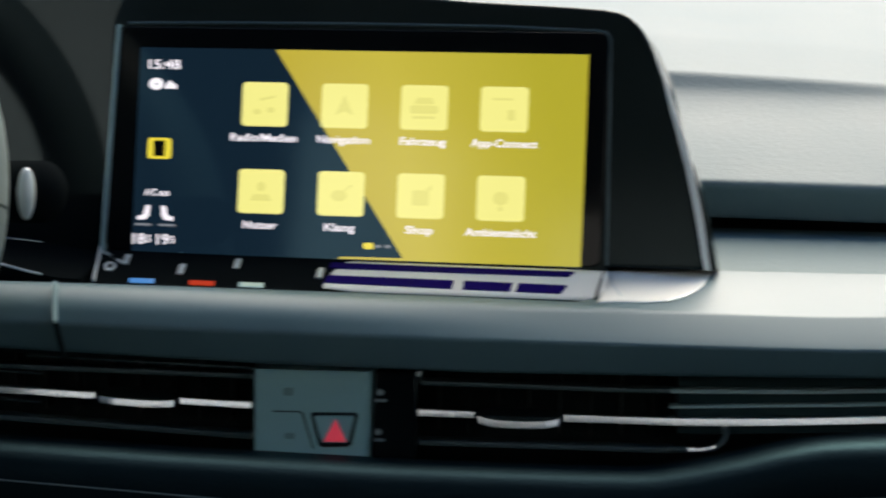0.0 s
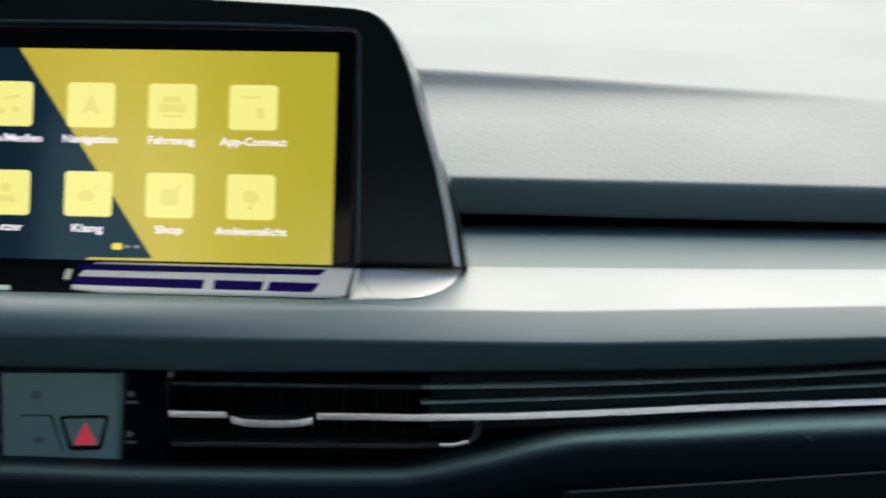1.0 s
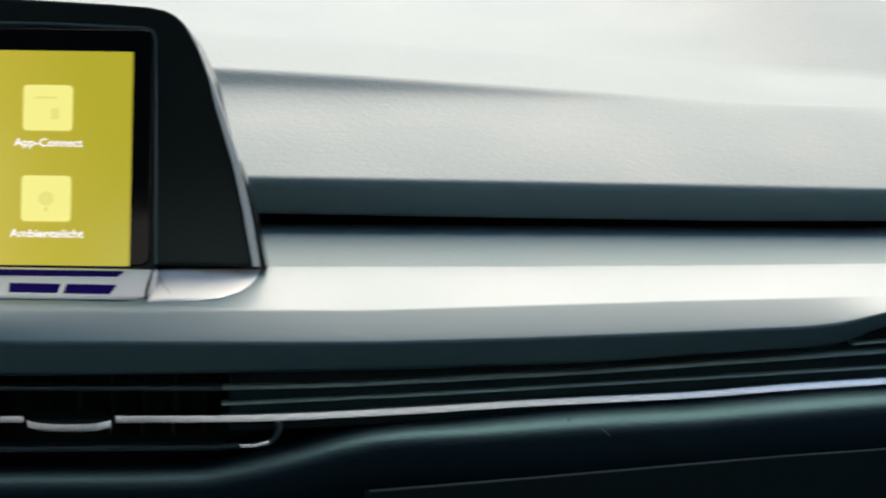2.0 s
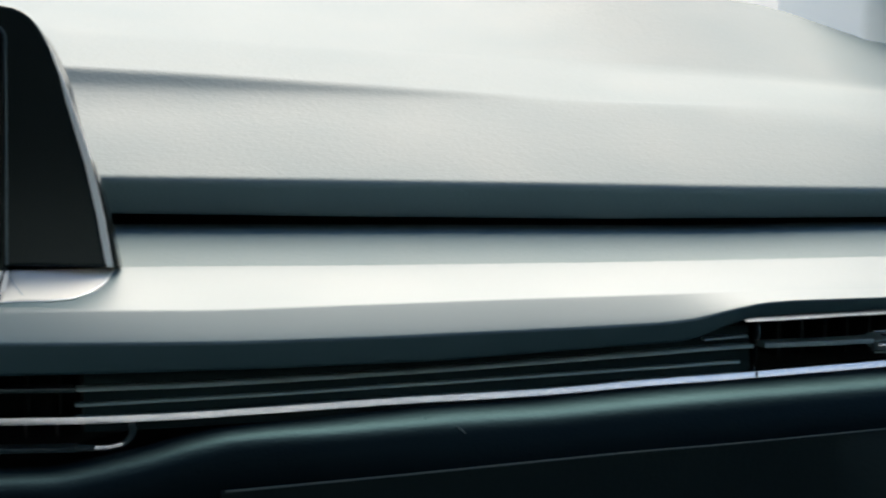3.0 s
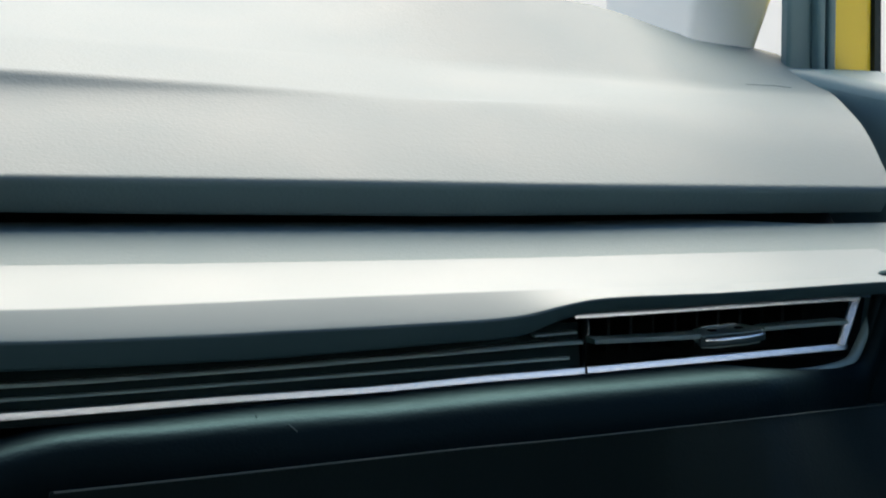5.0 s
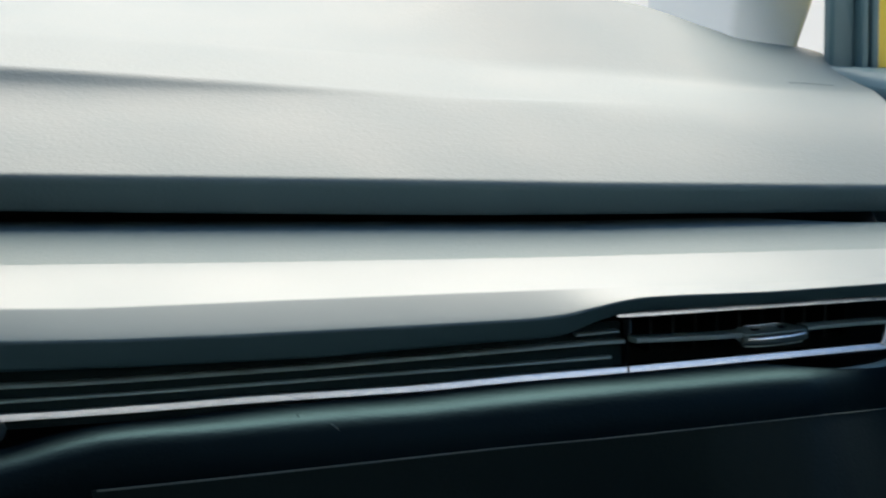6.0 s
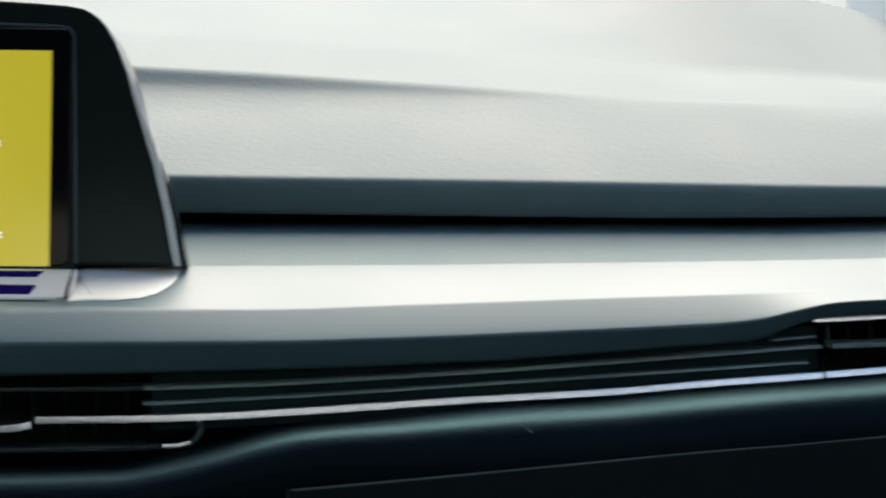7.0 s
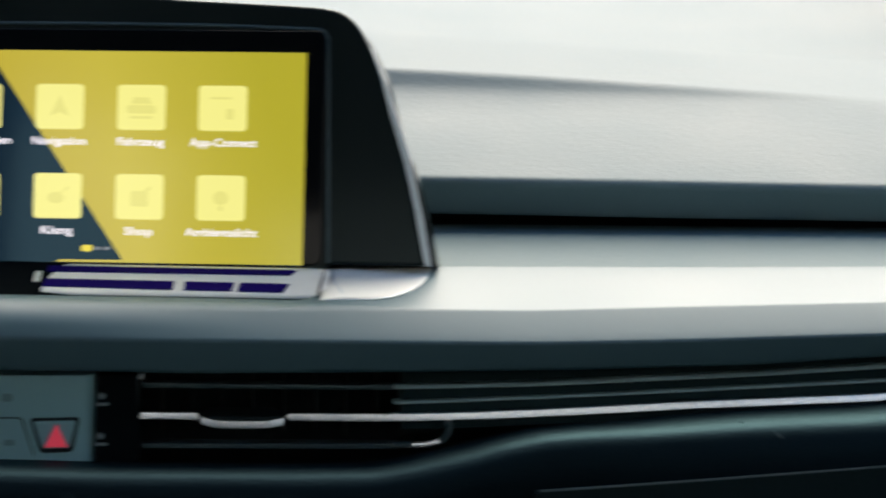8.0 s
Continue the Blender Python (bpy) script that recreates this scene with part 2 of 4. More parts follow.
def WS_BASE(x):
    """The rear end of the top reaches deeper in the middle of the car than at the pillars."""
    k = min(1.0, max(0.0, (abs(x) - 0.24) / 0.36))
    grow = 1 + 0.32 * (1 - k * k * (3 - 2 * k))
    p = WS_NEAR(x)
    return Vector((p.x * grow, p.y * grow, 0.98 + (p.z - 0.98) * grow))


RIDGE = line(1.43, [(-0.9, -0.02), (-0.5, 0.0), (0.147, -0.005), (0.246, -0.0105), (0.44, -0.0188), (0.69, -0.0312), (0.778, -0.0345), (0.95, -0.0455), (1.1, -0.0490)], 1.901)
CREASE_TOP = line(1.31, [(-0.9, -0.045), (-0.5, -0.02), (0.123, -0.0286), (0.225, -0.0325), (0.345, -0.0385), (0.43, -0.0430), (0.473, -0.0451), (0.56, -0.0472), (0.95, -0.052)], 1.477)
CREASE_LOW = line(1.2975, [(-0.9, -0.058), (-0.5, -0.044), (0.126, -0.0457), (0.225, -0.0469), (0.345, -0.0479), (0.43, -0.0484), (0.534, -0.0480), (0.57, -0.0486), (0.95, -0.0525)], 1.466)
PAD_EDGE = line(1.173, [(-0.8, -0.088), (-0.3, -0.083), (0.118, -0.0830), (0.25, -0.0842), (0.378, -0.0855), (0.482, -0.0869), (0.593, -0.0876), (0.85, -0.0890)])
PAD_FOOT = line(1.187, [(-0.8, -0.105), (-0.3, -0.1025), (0.13, -0.1030), (0.25, -0.1045), (0.41, -0.1058), (0.521, -0.1051), (0.635, -0.1043), (0.85, -0.1020)], 1.178)
GAP_FOOT = line(1.160, [(-0.8, -0.113), (0.13, -0.1153), (0.492, -0.1161), (0.606, -0.1138), (0.713, -0.1117), (0.85, -0.110)], 1.195)
SHELF_REAR = line(1.105, [(-0.8, -0.140), (0.050, -0.140), (0.066, -0.1258), (0.115, -0.1252), (0.26, -0.1250), (0.394, -0.1240), (0.461, -0.1232), (0.568, -0.1214), (0.668, -0.1198), (0.85, -0.117)], 1.119, 0.005)
SHELF_CREST = line(1.040, [(-0.8, -0.125), (-0.203, -0.1280), (-0.067, -0.1310), (0.045, -0.1332), (0.1, -0.1351), (0.16, -0.1358), (0.215, -0.1342), (0.33, -0.1312), (0.422, -0.1292), (0.519, -0.1280), (0.604, -0.1247), (0.85, -0.120)], 1.021)
LIP_MID = line(1.019, [(-0.8, -0.140), (-0.229, -0.1468), (-0.107, -0.1488), (0.0, -0.1500), (0.13, -0.1510), (0.172, -0.1510), (0.24, -0.1495), (0.328, -0.1467), (0.385, -0.1445), (0.405, -0.1425), (0.420, -0.1388), (0.441, -0.1342), (0.460, -0.1330), (0.516, -0.1318), (0.607, -0.1270), (0.85, -0.122)], 1.015, 0.008)
LIP_FOOT = line(1.025, [(-0.8, -0.155), (-0.232, -0.1617), (-0.108, -0.1660), (0.0, -0.1680), (0.1, -0.1674), (0.19, -0.1662), (0.273, -0.1638), (0.362, -0.1582), (0.395, -0.1565), (0.409, -0.1548), (0.424, -0.1485), (0.437, -0.1445), (0.455, -0.1428), (0.52, -0.1405), (0.607, -0.1362), (0.85, -0.125)], 1.026, 0.006)
CHROME_RUN = line(1.050, [(-0.8, -0.165), (-0.238, -0.1858), (-0.111, -0.1907), (0.0, -0.1928), (0.1, -0.1938), (0.138, -0.1930), (0.2, -0.1903), (0.25, -0.1876), (0.341, -0.1843), (0.391, -0.1806), (0.436, -0.1784), (0.537, -0.1722), (0.62, -0.1670)], 1.053)
RIB_TOP = line(1.056, [(-0.8, -0.155), (-0.239, -0.1746), (-0.111, -0.1768), (-0.018, -0.1780), (0.096, -0.1793), (0.165, -0.1780), (0.282, -0.1728), (0.393, -0.1662), (0.45, -0.1625)], 1.059)
RIB_MID = line(1.058, [(0.0, -0.189), (0.096, -0.1872), (0.194, -0.1836), (0.393, -0.1739), (0.45, -0.1708)], 1.059)
RIB_LOW = line(1.056, [(-0.8, -0.175), (-0.239, -0.2004), (-0.111, -0.2072), (-0.029, -0.2080), (0.118, -0.2091)], 1.059)
LOW_NEAR = line(0.996, [(-0.8, -0.19), (-0.233, -0.2093), (-0.15, -0.2128), (-0.04, -0.2163), (0.05, -0.2172), (0.086, -0.2170), (0.105, -0.2140), (0.133, -0.2080), (0.150, -0.2035), (0.17, -0.1996), (0.19, -0.1982), (0.22, -0.1972), (0.275, -0.1942), (0.335, -0.1919), (0.384, -0.1882), (0.428, -0.1853), (0.527, -0.1799), (0.575, -0.1785), (0.598, -0.1770), (0.609, -0.1730), (0.614, -0.1640), (0.617, -0.1500), (0.622, -0.1320), (0.85, -0.125)], 1.032, 0.003)


def ramp(x, a, b):
    k = min(1.0, max(0.0, (x - a) / (b - a)))
    return k * k * (3 - 2 * k)


def SHELF_FRONT(x):
    """The front crest of the shelf; its lip stands steeper under the display."""
    p = SHELF_CREST(x)
    k = 1 - 0.0010 - 0.0024 * (1 - ramp(x, 0.08, 0.26))
    return Vector((p.x * k, p.y * k, 0.98 + (p.z - 0.98) * k))


def drawn_near(run, x):
    p = run(x)
    k = 1 - 0.020 - 0.013 * ramp(x, 0.05, 0.22) + 0.078 * ramp(x, 0.53, 0.598)
    return Vector((p.x * k, p.y * k, 0.98 + (p.z - 0.98) * k))


def LOW_EDGE(x):
    """The edge of the lower pad; it turns up around the end of the vent."""
    return drawn_near(LOW_NEAR, x)


def LOW_REAR(x):
    """Behind the edge of the lower pad; around the vent its wall runs straight back from the eye."""
    p = LOW_EDGE(x)
    deep = p + Vector((0, 0.06, -0.008 + 0.004 * ramp(x, 0.14, 0.30)))
    cheek = Vector((p.x * 1.03 + 0.004, p.y * 1.03, 0.98 + (p.z - 0.98) * 1.03 - 0.002))
    return deep.lerp(cheek, ramp(x, 0.53, 0.58))


def LOW_BACK(x):
    p = LOW_NEAR(min(x, 0.55))
    return Vector((x, p.y, p.z))


GLOVE_NEAR = line(0.9880, [(-0.8, -0.24), (0.158, -0.2228), (0.243, -0.2175), (0.377, -0.2083), (0.42, -0.2063), (0.56, -0.1971), (0.85, -0.178)], 1.01)


def GLOVE_RUN(x):
    return drawn_near(GLOVE_NEAR, x)


LEFT, RIGHT = -0.78, 0.70

dash = thing("dashboard", "slate grey car dashboard with padded top, satin shelf and slim vents", "dashboard", (0, 1.15, 0.5))


# padded top: ridge, crease step, sloping face and rounded front edge; its right end sweeps outward to the rear
def swept(run, grow):
    def at(x):
        k = max(0.0, (x - 0.40) / (RIGHT - 0.40)) ** 2
        return run(x + grow * k)
    return at


def fading(run, other, share, lift):
    """The crease opens into a plain round shoulder towards the door."""
    def at(x):
        k = min(1.0, max(0.0, (x - 0.47) / 0.24))
        k = k * k * (3 - 2 * k)
        return run(x).lerp(other(x), share * k) + Vector((0, 0, lift * k))
    return at


top = part("top_pad", rolled_loft([swept(WS_BASE, 0.155), swept(RIDGE, 0.112), swept(fading(CREASE_TOP, RIDGE, 0.40, 0.0025), 0.077), swept(fading(CREASE_LOW, PAD_EDGE, 0.30, 0.0035), 0.042),
                                   swept(PAD_EDGE, 0.012), swept(PAD_FOOT, 0.012), swept(shifted(PAD_FOOT, 0.09, 0.0), 0.03), swept(shifted(WS_BASE, 0.0, -0.14), 0.12)],
                                  (0, 0.018, lambda x: 0.005 + 0.038 * min(1, max(0, (x - 0.46) / 0.24)), 0.04, 0.006, 0.003, 0, 0), span(LEFT, RIGHT, 0.01)), PAD, None, "pale lit grained padded top")
under(top, dash)
trough = part("shelf_back", rolled_loft([shifted(GAP_FOOT, 0.10, -0.03), lambda x: GAP_FOOT(x) + Vector((0, 0.055 - 0.043 * ramp(x, 0.58, 0.67), 0.0004 - 0.0012 * ramp(x, 0.58, 0.67))), shifted(GAP_FOOT, 0.004, -0.0006), shifted(GAP_FOOT, -0.014, -0.0062), shifted(SHELF_REAR, 0.006, -0.004), shifted(SHELF_REAR, 0.006, -0.03), shifted(GAP_FOOT, 0.10, -0.04)],
                                        (0, 0.004, 0.010, 0.016, 0, 0, 0), span(-0.16, 0.72, 0.012)), TROUGH, None, "grey curved panel behind the shelf")
under(trough, dash)
recess = part("shadow_gap", loft([shifted(PAD_FOOT, 0.088, 0.0), shifted(PAD_FOOT, 0.092, 0.0), shifted(GAP_FOOT, 0.105, -0.01), shifted(GAP_FOOT, 0.098, -0.01)], span(LEFT, 0.72, 0.03)), BLACK)
under(recess, dash)


def LIP_SWELL(x):
    """The upper lip is nearly flat and swells a little towards either side."""
    p, q = SHELF_FRONT(x), LIP_MID(x)
    k = (0.0003 + 0.0030 * ramp(-x, -0.06, 0.10)) * min(1, 50 * (p.z - q.z))
    return p.lerp(q, 0.5) + Vector((0, -k, 0.65 * k))


shelf = part("shelf", rolled_loft([SHELF_REAR, SHELF_FRONT, LIP_SWELL, LIP_MID, LIP_FOOT, shifted(LIP_FOOT, 0.05, 0.004), shifted(SHELF_REAR, 0, -0.012)],
                                  (0.002, lambda x: 0.0060 - 0.0045 * ramp(x, 0.0, 0.14), 0.010, 0.0018, 0.003, 0, 0), span(LEFT, 0.66, 0.005)), SATIN, None, "satin grey shelf with a chamfered front lip")
under(shelf, dash)
lower = part("lower_pad", rolled_loft([LOW_REAR, lambda x: LOW_EDGE(x) + Vector((0, -0.001, 0.0016 * ramp(x, 0.14, 0.30))), lambda x: LOW_EDGE(x) + Vector((0, -0.0085, -0.011 - 0.004 * ramp(x, 0.14, 0.30))), shifted(LOW_EDGE, 0.010, -0.10), shifted(LOW_EDGE, 0.045, -0.22), shifted(LOW_EDGE, 0.08, -0.22)],
                                      (0, lambda x: 0.008 + 0.008 * ramp(x, 0.14, 0.30) - 0.010 * ramp(x, 0.55, 0.60), 0.012, 0.02, 0, 0), span(LEFT, 0.55, 0.006) + span(0.552, 0.68, 0.0015)), LOWER, None, "dark grained lower dashboard pad")
under(lower, dash)
glove = part("glovebox_lid", loft([shifted(GLOVE_RUN, 0.0, 0.0), shifted(GLOVE_RUN, -0.0004, -0.0010), lambda x: GLOVE_RUN(x) + Vector((0, 0.0158 - 0.09 * ramp(x, 0.44, 0.62), -0.08)), lambda x: GLOVE_RUN(x) + Vector((0, 0.042 - 0.15 * ramp(x, 0.44, 0.62), -0.17)), shifted(GLOVE_RUN, 0.06, -0.17), shifted(GLOVE_RUN, 0.03, 0.0)], span(0.158, 0.62, 0.01)), LIDSKIN, None, "dark glovebox lid with a thin seam")
rounded(under(glove, dash), 0.0004, 2, 30)
# pale strip paints the light caught by the lid's top edge
under(part("lid_edge", strip(shifted(GLOVE_RUN, -0.0008, 0.0), 0.160, 0.60, 0.0010, 0.0010, 8, 0.7), LEATHER, None, "thin pale strip painting light caught on the lid edge"), dash)
cavity = part("vent_back", loft([shifted(LIP_FOOT, 0.05, 0.004), shifted(LIP_FOOT, 0.10, 0.0), shifted(LOW_BACK, 0.14, -0.015), shifted(LOW_BACK, 0.05, -0.016), shifted(LOW_BACK, 0.125, -0.012), shifted(LIP_FOOT, 0.085, 0.0)], span(LEFT, 0.66, 0.02)), BLACK)
under(cavity, dash)
SLOT = [Vector((0.7455, 1.4427, 0.9495)), Vector((0.7560, 1.4438, 0.9492)), Vector((0.7651, 1.4441, 0.9490)), Vector((0.7825, 1.4410, 0.9477))]

# ---- vents ----
def bar(run, x0, x1, h, d, mat, parent, name, label="", sides=16):
    if mat is CHROME:
        tilt = lambda x: 10.5 + 2.8 * ramp(x, 0.20, 0.45) - 3.5 * math.exp(-((x - 0.03) / 0.08) ** 2)
        return under(part(name, flat_strip(run, x0, x1, h, d, tilt), mat, None, label, sharp=50), parent)
    return under(part(name, strip(run, x0, x1, h, d, sides, 0.0, 20 if mat is RIB else 0), mat, None, label), parent)


def vanes(parent, xs, z_of, half, y):
    """Upright guide vanes deep in a vent."""
    for x in xs:
        z = z_of(x).z
        under(part("vane", box((x - 0.0008, y, z - half), (x + 0.0008, y + 0.03, z + half)), BLACK), parent)


def tab(parent, x0, x1, run, drop, face, bright, sag=0.0007):
    """The finger tab that slides along a slat: a flat tongue with a rounded front face, bright all over or with one bright line."""
    c, w = (x0 + x1) / 2, x1 - x0
    slope = (run(x1).z - run(x0).z) / w
    z, y = run(c).z - drop, run(c).y - 0.009

    def lift(bm):
        for v in bm.verts:
            v.co.z += (v.co.x - c) * slope
        return bm
    tongue = [(x0 + 0.002, y + 0.002), (x1 - 0.002, y + 0.002), (x1, y + 0.007), (x1 - 0.001, y + 0.012), (x1 - 0.005, y + 0.022), (x0 + 0.005, y + 0.022), (x0 + 0.001, y + 0.012), (x0, y + 0.007)]
    t = under(part("tab", lift(slab([(x, yy, z + face * 0.5 + (yy - y) * 0.05) for x, yy in tongue], (0, 0, -face * 0.8))), BLACK if bright else RIB, None, "black finger tab" if bright else "dark grey finger tab"), parent)
    rounded(t, 0.0008, 3)

    def nose(x):
        k = (x - c) / (w / 2)
        return Vector((x, y + 0.002 + 0.003 * k ** 4, z + (x - c) * slope - sag * (1 - k ** 4)))
    if bright:
        shape = flat_strip(nose, x0 + 0.0008, x1 - 0.0008, face, 0.005, 10 if x1 < 0 else 7)
    else:
        shape = strip(nose, x0 + 0.0008, x1 - 0.0008, face, 0.005, 16, 0.0, 12)
    front = part("front", shape, CHROME if bright else SLAT, None, "bright chrome front" if bright else "dark grey rounded front")
    sub(front, t)
    if not bright:
        sub(part("bright_line", flat_strip(lambda x: nose(x) + Vector((0, -0.0024, 0.0010)), x0 + 0.003, x1 - 0.003, 0.0014, 0.0012, 15), CHROME, None, "thin chrome line"), t)
        sub(part("rear_line", strip(lambda x: Vector((x, y + 0.0200, z + face * 0.5 + 0.0016 + (x - c) * slope)), c - 0.0105, c + 0.0095, 0.0008, 0.0008, 8), CHROME, None, "thin bright rear line"), t)
        sub(part("under_line", strip(lambda x: nose(x) + Vector((0, -0.0006, -face * 0.62)), x0 + 0.002, x1 - 0.004, 0.0007, 0.001, 8), RIB, None, "thin grey lower edge"), t)
        for dx in (-0.008, 0.008):
            sub(part("grip_mark", box((c + dx - 0.002, y + 0.010, z + face * 0.5 + dx * slope), (c + dx + 0.002, y + 0.014, z + face * 0.5 + 0.0012 + dx * slope)), BLACK), t)
    return t


vent_left = thing("air_vent", "black air vent with chrome strip beside the switch panel", "air vent", (-0.2, 1.06, 0.76), "dashboard air vents")
bar(RIB_TOP, -0.42, -0.1115, 0.0028, 0.012, SLAT, vent_left, "slat")
bar(RIB_LOW, -0.42, -0.1115, 0.0032, 0.012, SLAT, vent_left, "slat")
bar(CHROME_RUN, -0.42, -0.189, 0.0037, 0.007, CHROME, vent_left, "chrome_strip", "satin chrome strip")
bar(CHROME_RUN, -0.147, -0.1115, 0.0037, 0.007, CHROME, vent_left, "chrome_strip", "satin chrome strip")
under(part("upper_edge", strip(lambda x: Vector((x, 1.045, 0.8107 - 0.032 * (x + 0.1622))), -0.222, -0.1115, 0.0011, 0.003, 8), SLAT, None, "thin satin edge above the slats"), vent_left)
for z in (0.8021, 0.7877):
    under(part("inner_slat", strip(lambda x: Vector((x, 1.062, z - 0.053 * (x + 0.2392))), -0.42, -0.2190, 0.0012, 0.006, 8), SLAT, None, "short inner slat"), vent_left)
tab(vent_left, -0.187, -0.1485, CHROME_RUN, 0.0008, 0.0040, True, 0.0006)
vanes(vent_left, [-0.24 + 0.016 * i for i in range(9)], CHROME_RUN, 0.018, 1.097)
under(part("housing", loft([shifted(RIB_TOP, 0.0, 0.006), shifted(RIB_TOP, 0.06, 0.006), shifted(RIB_TOP, 0.06, 0.008), shifted(RIB_TOP, 0.0, 0.008)], span(-0.42, -0.112, 0.02)), BLACK), vent_left)

vent_mid = thing("air_vent", "black air vent with chrome strip and bow-shaped tab below the shelf", "air vent", (0.05, 1.06, 0.76), "dashboard air vents")
bar(RIB_TOP, -0.028, 0.095, 0.0026, 0.012, SLAT, vent_mid, "slat")
bar(RIB_LOW, -0.028, 0.098, 0.0030, 0.012, SLAT, vent_mid, "slat")
bar(CHROME_RUN, -0.029, -0.001, 0.0037, 0.007, CHROME, vent_mid, "chrome_strip", "satin chrome strip")
tab(vent_mid, 0.0, 0.0415, CHROME_RUN, 0.0012, 0.0042, True, 0.0018)
vanes(vent_mid, [-0.02 + 0.016 * i for i in range(8)], CHROME_RUN, 0.018, 1.097)
# rounded end of the lower slat
hook = [Vector((x, 1.046, z)) for x, z in ((0.0957, 0.7736), (0.1060, 0.7734), (0.1140, 0.7738), (0.1190, 0.7756), (0.1222, 0.7788), (0.1232, 0.7824), (0.1222, 0.7850))]


def tube(points, radius, sides=8):
    bm = bmesh.new()
    rings = []
    for i, p in enumerate(points):
        d = (points[min(i + 1, len(points) - 1)] - points[max(i - 1, 0)]).normalized()
        a = d.orthogonal().normalized()
        b = d.cross(a)
        rings.append([bm.verts.new(p + radius * (math.cos(2 * math.pi * k / sides) * a + math.sin(2 * math.pi * k / sides) * b)) for k in range(sides)])
    for r, s in zip(rings, rings[1:]):
        best = min(range(sides), key=lambda o: sum((r[k].co - s[(k + o) % sides].co).length for k in range(sides)))
        for k in range(sides):
            bm.faces.new((r[k], r[(k + 1) % sides], s[(k + 1 + best) % sides], s[(k + best) % sides]))
    bm.faces.new(rings[0])
    bm.faces.new(rings[-1])
    return bm


def smooth_path(points, n=6):
    """Rounds a short path of points."""
    out = []
    for i in range(len(points) - 1):
        p0, p1, p2, p3 = points[max(i - 1, 0)], points[i], points[i + 1], points[min(i + 2, len(points) - 1)]
        for k in range(n):
            t = k / n
            out.append(0.5 * (2 * p1 + (p2 - p0) * t + (2 * p0 - 5 * p1 + 4 * p2 - p3) * t * t + (3 * p1 - p0 - 3 * p2 + p3) * t ** 3))
    return out + [points[-1]]


under(part("slat_end", tube(smooth_path(hook), 0.0017, 12), SLAT, None, "rounded glossy end of the lower slat"), vent_mid)
# added chrome strip stands in for the highlight on the rounded slat end
under(part("bright_line", flat_strip(lambda x: Vector((x, 1.0440, 0.7740 + 0.6 * max(0.0, x - 0.1135) ** 1.1)), 0.1040, 0.1180, 0.0022, 0.003, 9), CHROME, None, "short chrome strip standing in for a highlight on the slat end", sharp=50), vent_mid)

trim = thing("ribbed_trim", "dark ribbed trim panel with a long chrome strip below the shelf", "trim", (0.28, 1.06, 0.78))
bar(CHROME_RUN, 0.043, 0.452, 0.0041, 0.007, CHROME, trim, "chrome_strip", "long satin chrome strip")
bar(RIB_TOP, 0.096, 0.4525, 0.0024, 0.008, RIB, trim, "rib")
bar(RIB_MID, 0.096, 0.446, 0.0018, 0.008, RIB, trim, "rib")
bar(lambda x: Vector((x, 1.045, 0.7923 + (x - 0.4014) * 0.039)), 0.375, 0.4507, 0.0015, 0.004, SLATE, trim, "rib")
bar(lambda x: Vector((x, 1.050, 0.8222 + (x - 0.4227) * 0.07)), 0.423, 0.447, 0.0014, 0.006, RIB, trim, "rib")
under(part("panel", loft([shifted(RIB_TOP, 0.004, 0.010), shifted(CHROME_RUN, 0.004, -0.007), shifted(CHROME_RUN, 0.02, -0.007), shifted(RIB_TOP, 0.02, 0.010)], span(0.10, 0.4528, 0.012)), BACKING, None, "dark backing panel"), trim)

vent_right = thing("air_vent", "framed black air vent with chrome surround near the passenger door", "air vent", (0.53, 1.06, 0.78), "dashboard air vents")
TOP_RUN = line(1.050, [(0.4468, -0.1480), (0.62, -0.1401)], 1.053)
MID_RUN = line(1.052, [(0.4473, -0.1616), (0.5158, -0.1600), (0.5623, -0.1560), (0.612, -0.1532)], 1.053)
under(part("chrome_strip", flat_strip(TOP_RUN, 0.4455, 0.617, 0.0029, 0.007, 11.5), CHROME, None, "upper chrome strip", sharp=50), vent_right)
bar(CHROME_RUN, 0.4535, 0.611, 0.0041, 0.007, CHROME, vent_right, "chrome_strip", "lower chrome strip")
under(part("end_bar", slab([(0.6144, 1.0515, 0.8396), (0.6210, 1.0503, 0.8410), (0.6095, 1.0450, 0.8127), (0.6036, 1.0462, 0.8129)], (0.001, 0.006, 0)), CHROME, None, "slanted satin silver end bar"), vent_right)
rounded(vent_right.children[-1], 0.0012, 3)
bar(MID_RUN, 0.4565, 0.519, 0.0032, 0.014, SLATE, vent_right, "slat")
bar(MID_RUN, 0.558, 0.610, 0.0026, 0.014, SLATE, vent_right, "slat")
tab(vent_right, 0.5185, 0.5592, MID_RUN, 0.0028, 0.0056, False)
under(part("divider", box((0.4535, 1.054, 0.803), (0.4550, 1.08, 0.833)), PIANO), vent_right)
under(part("clip", tube([Vector((0.4552, 1.052, 0.8285)), Vector((0.4560, 1.052, 0.8245)), Vector((0.4555, 1.052, 0.8215))], 0.0004), CHROME, None, "tiny bright clip"), vent_right)
vanes(vent_right, [0.468 + 0.0135 * i for i in range(11)], MID_RUN, 0.013, 1.084)
# rim of the lower pad; lighter rib colour paints the light it catches
rim = [Vector((x, 1.030 + dy, z)) for x, dy, z in ((0.5150, 0.0, 0.7905), (0.5480, 0.0, 0.7985), (0.5750, 0.0, 0.8012), (0.5900, 0.0, 0.8030), (0.6035, 0.005, 0.8052), (0.6110, 0.009, 0.8090), (0.6170, 0.012, 0.8175), (0.6240, 0.015, 0.8285), (0.6310, 0.018, 0.8400))]
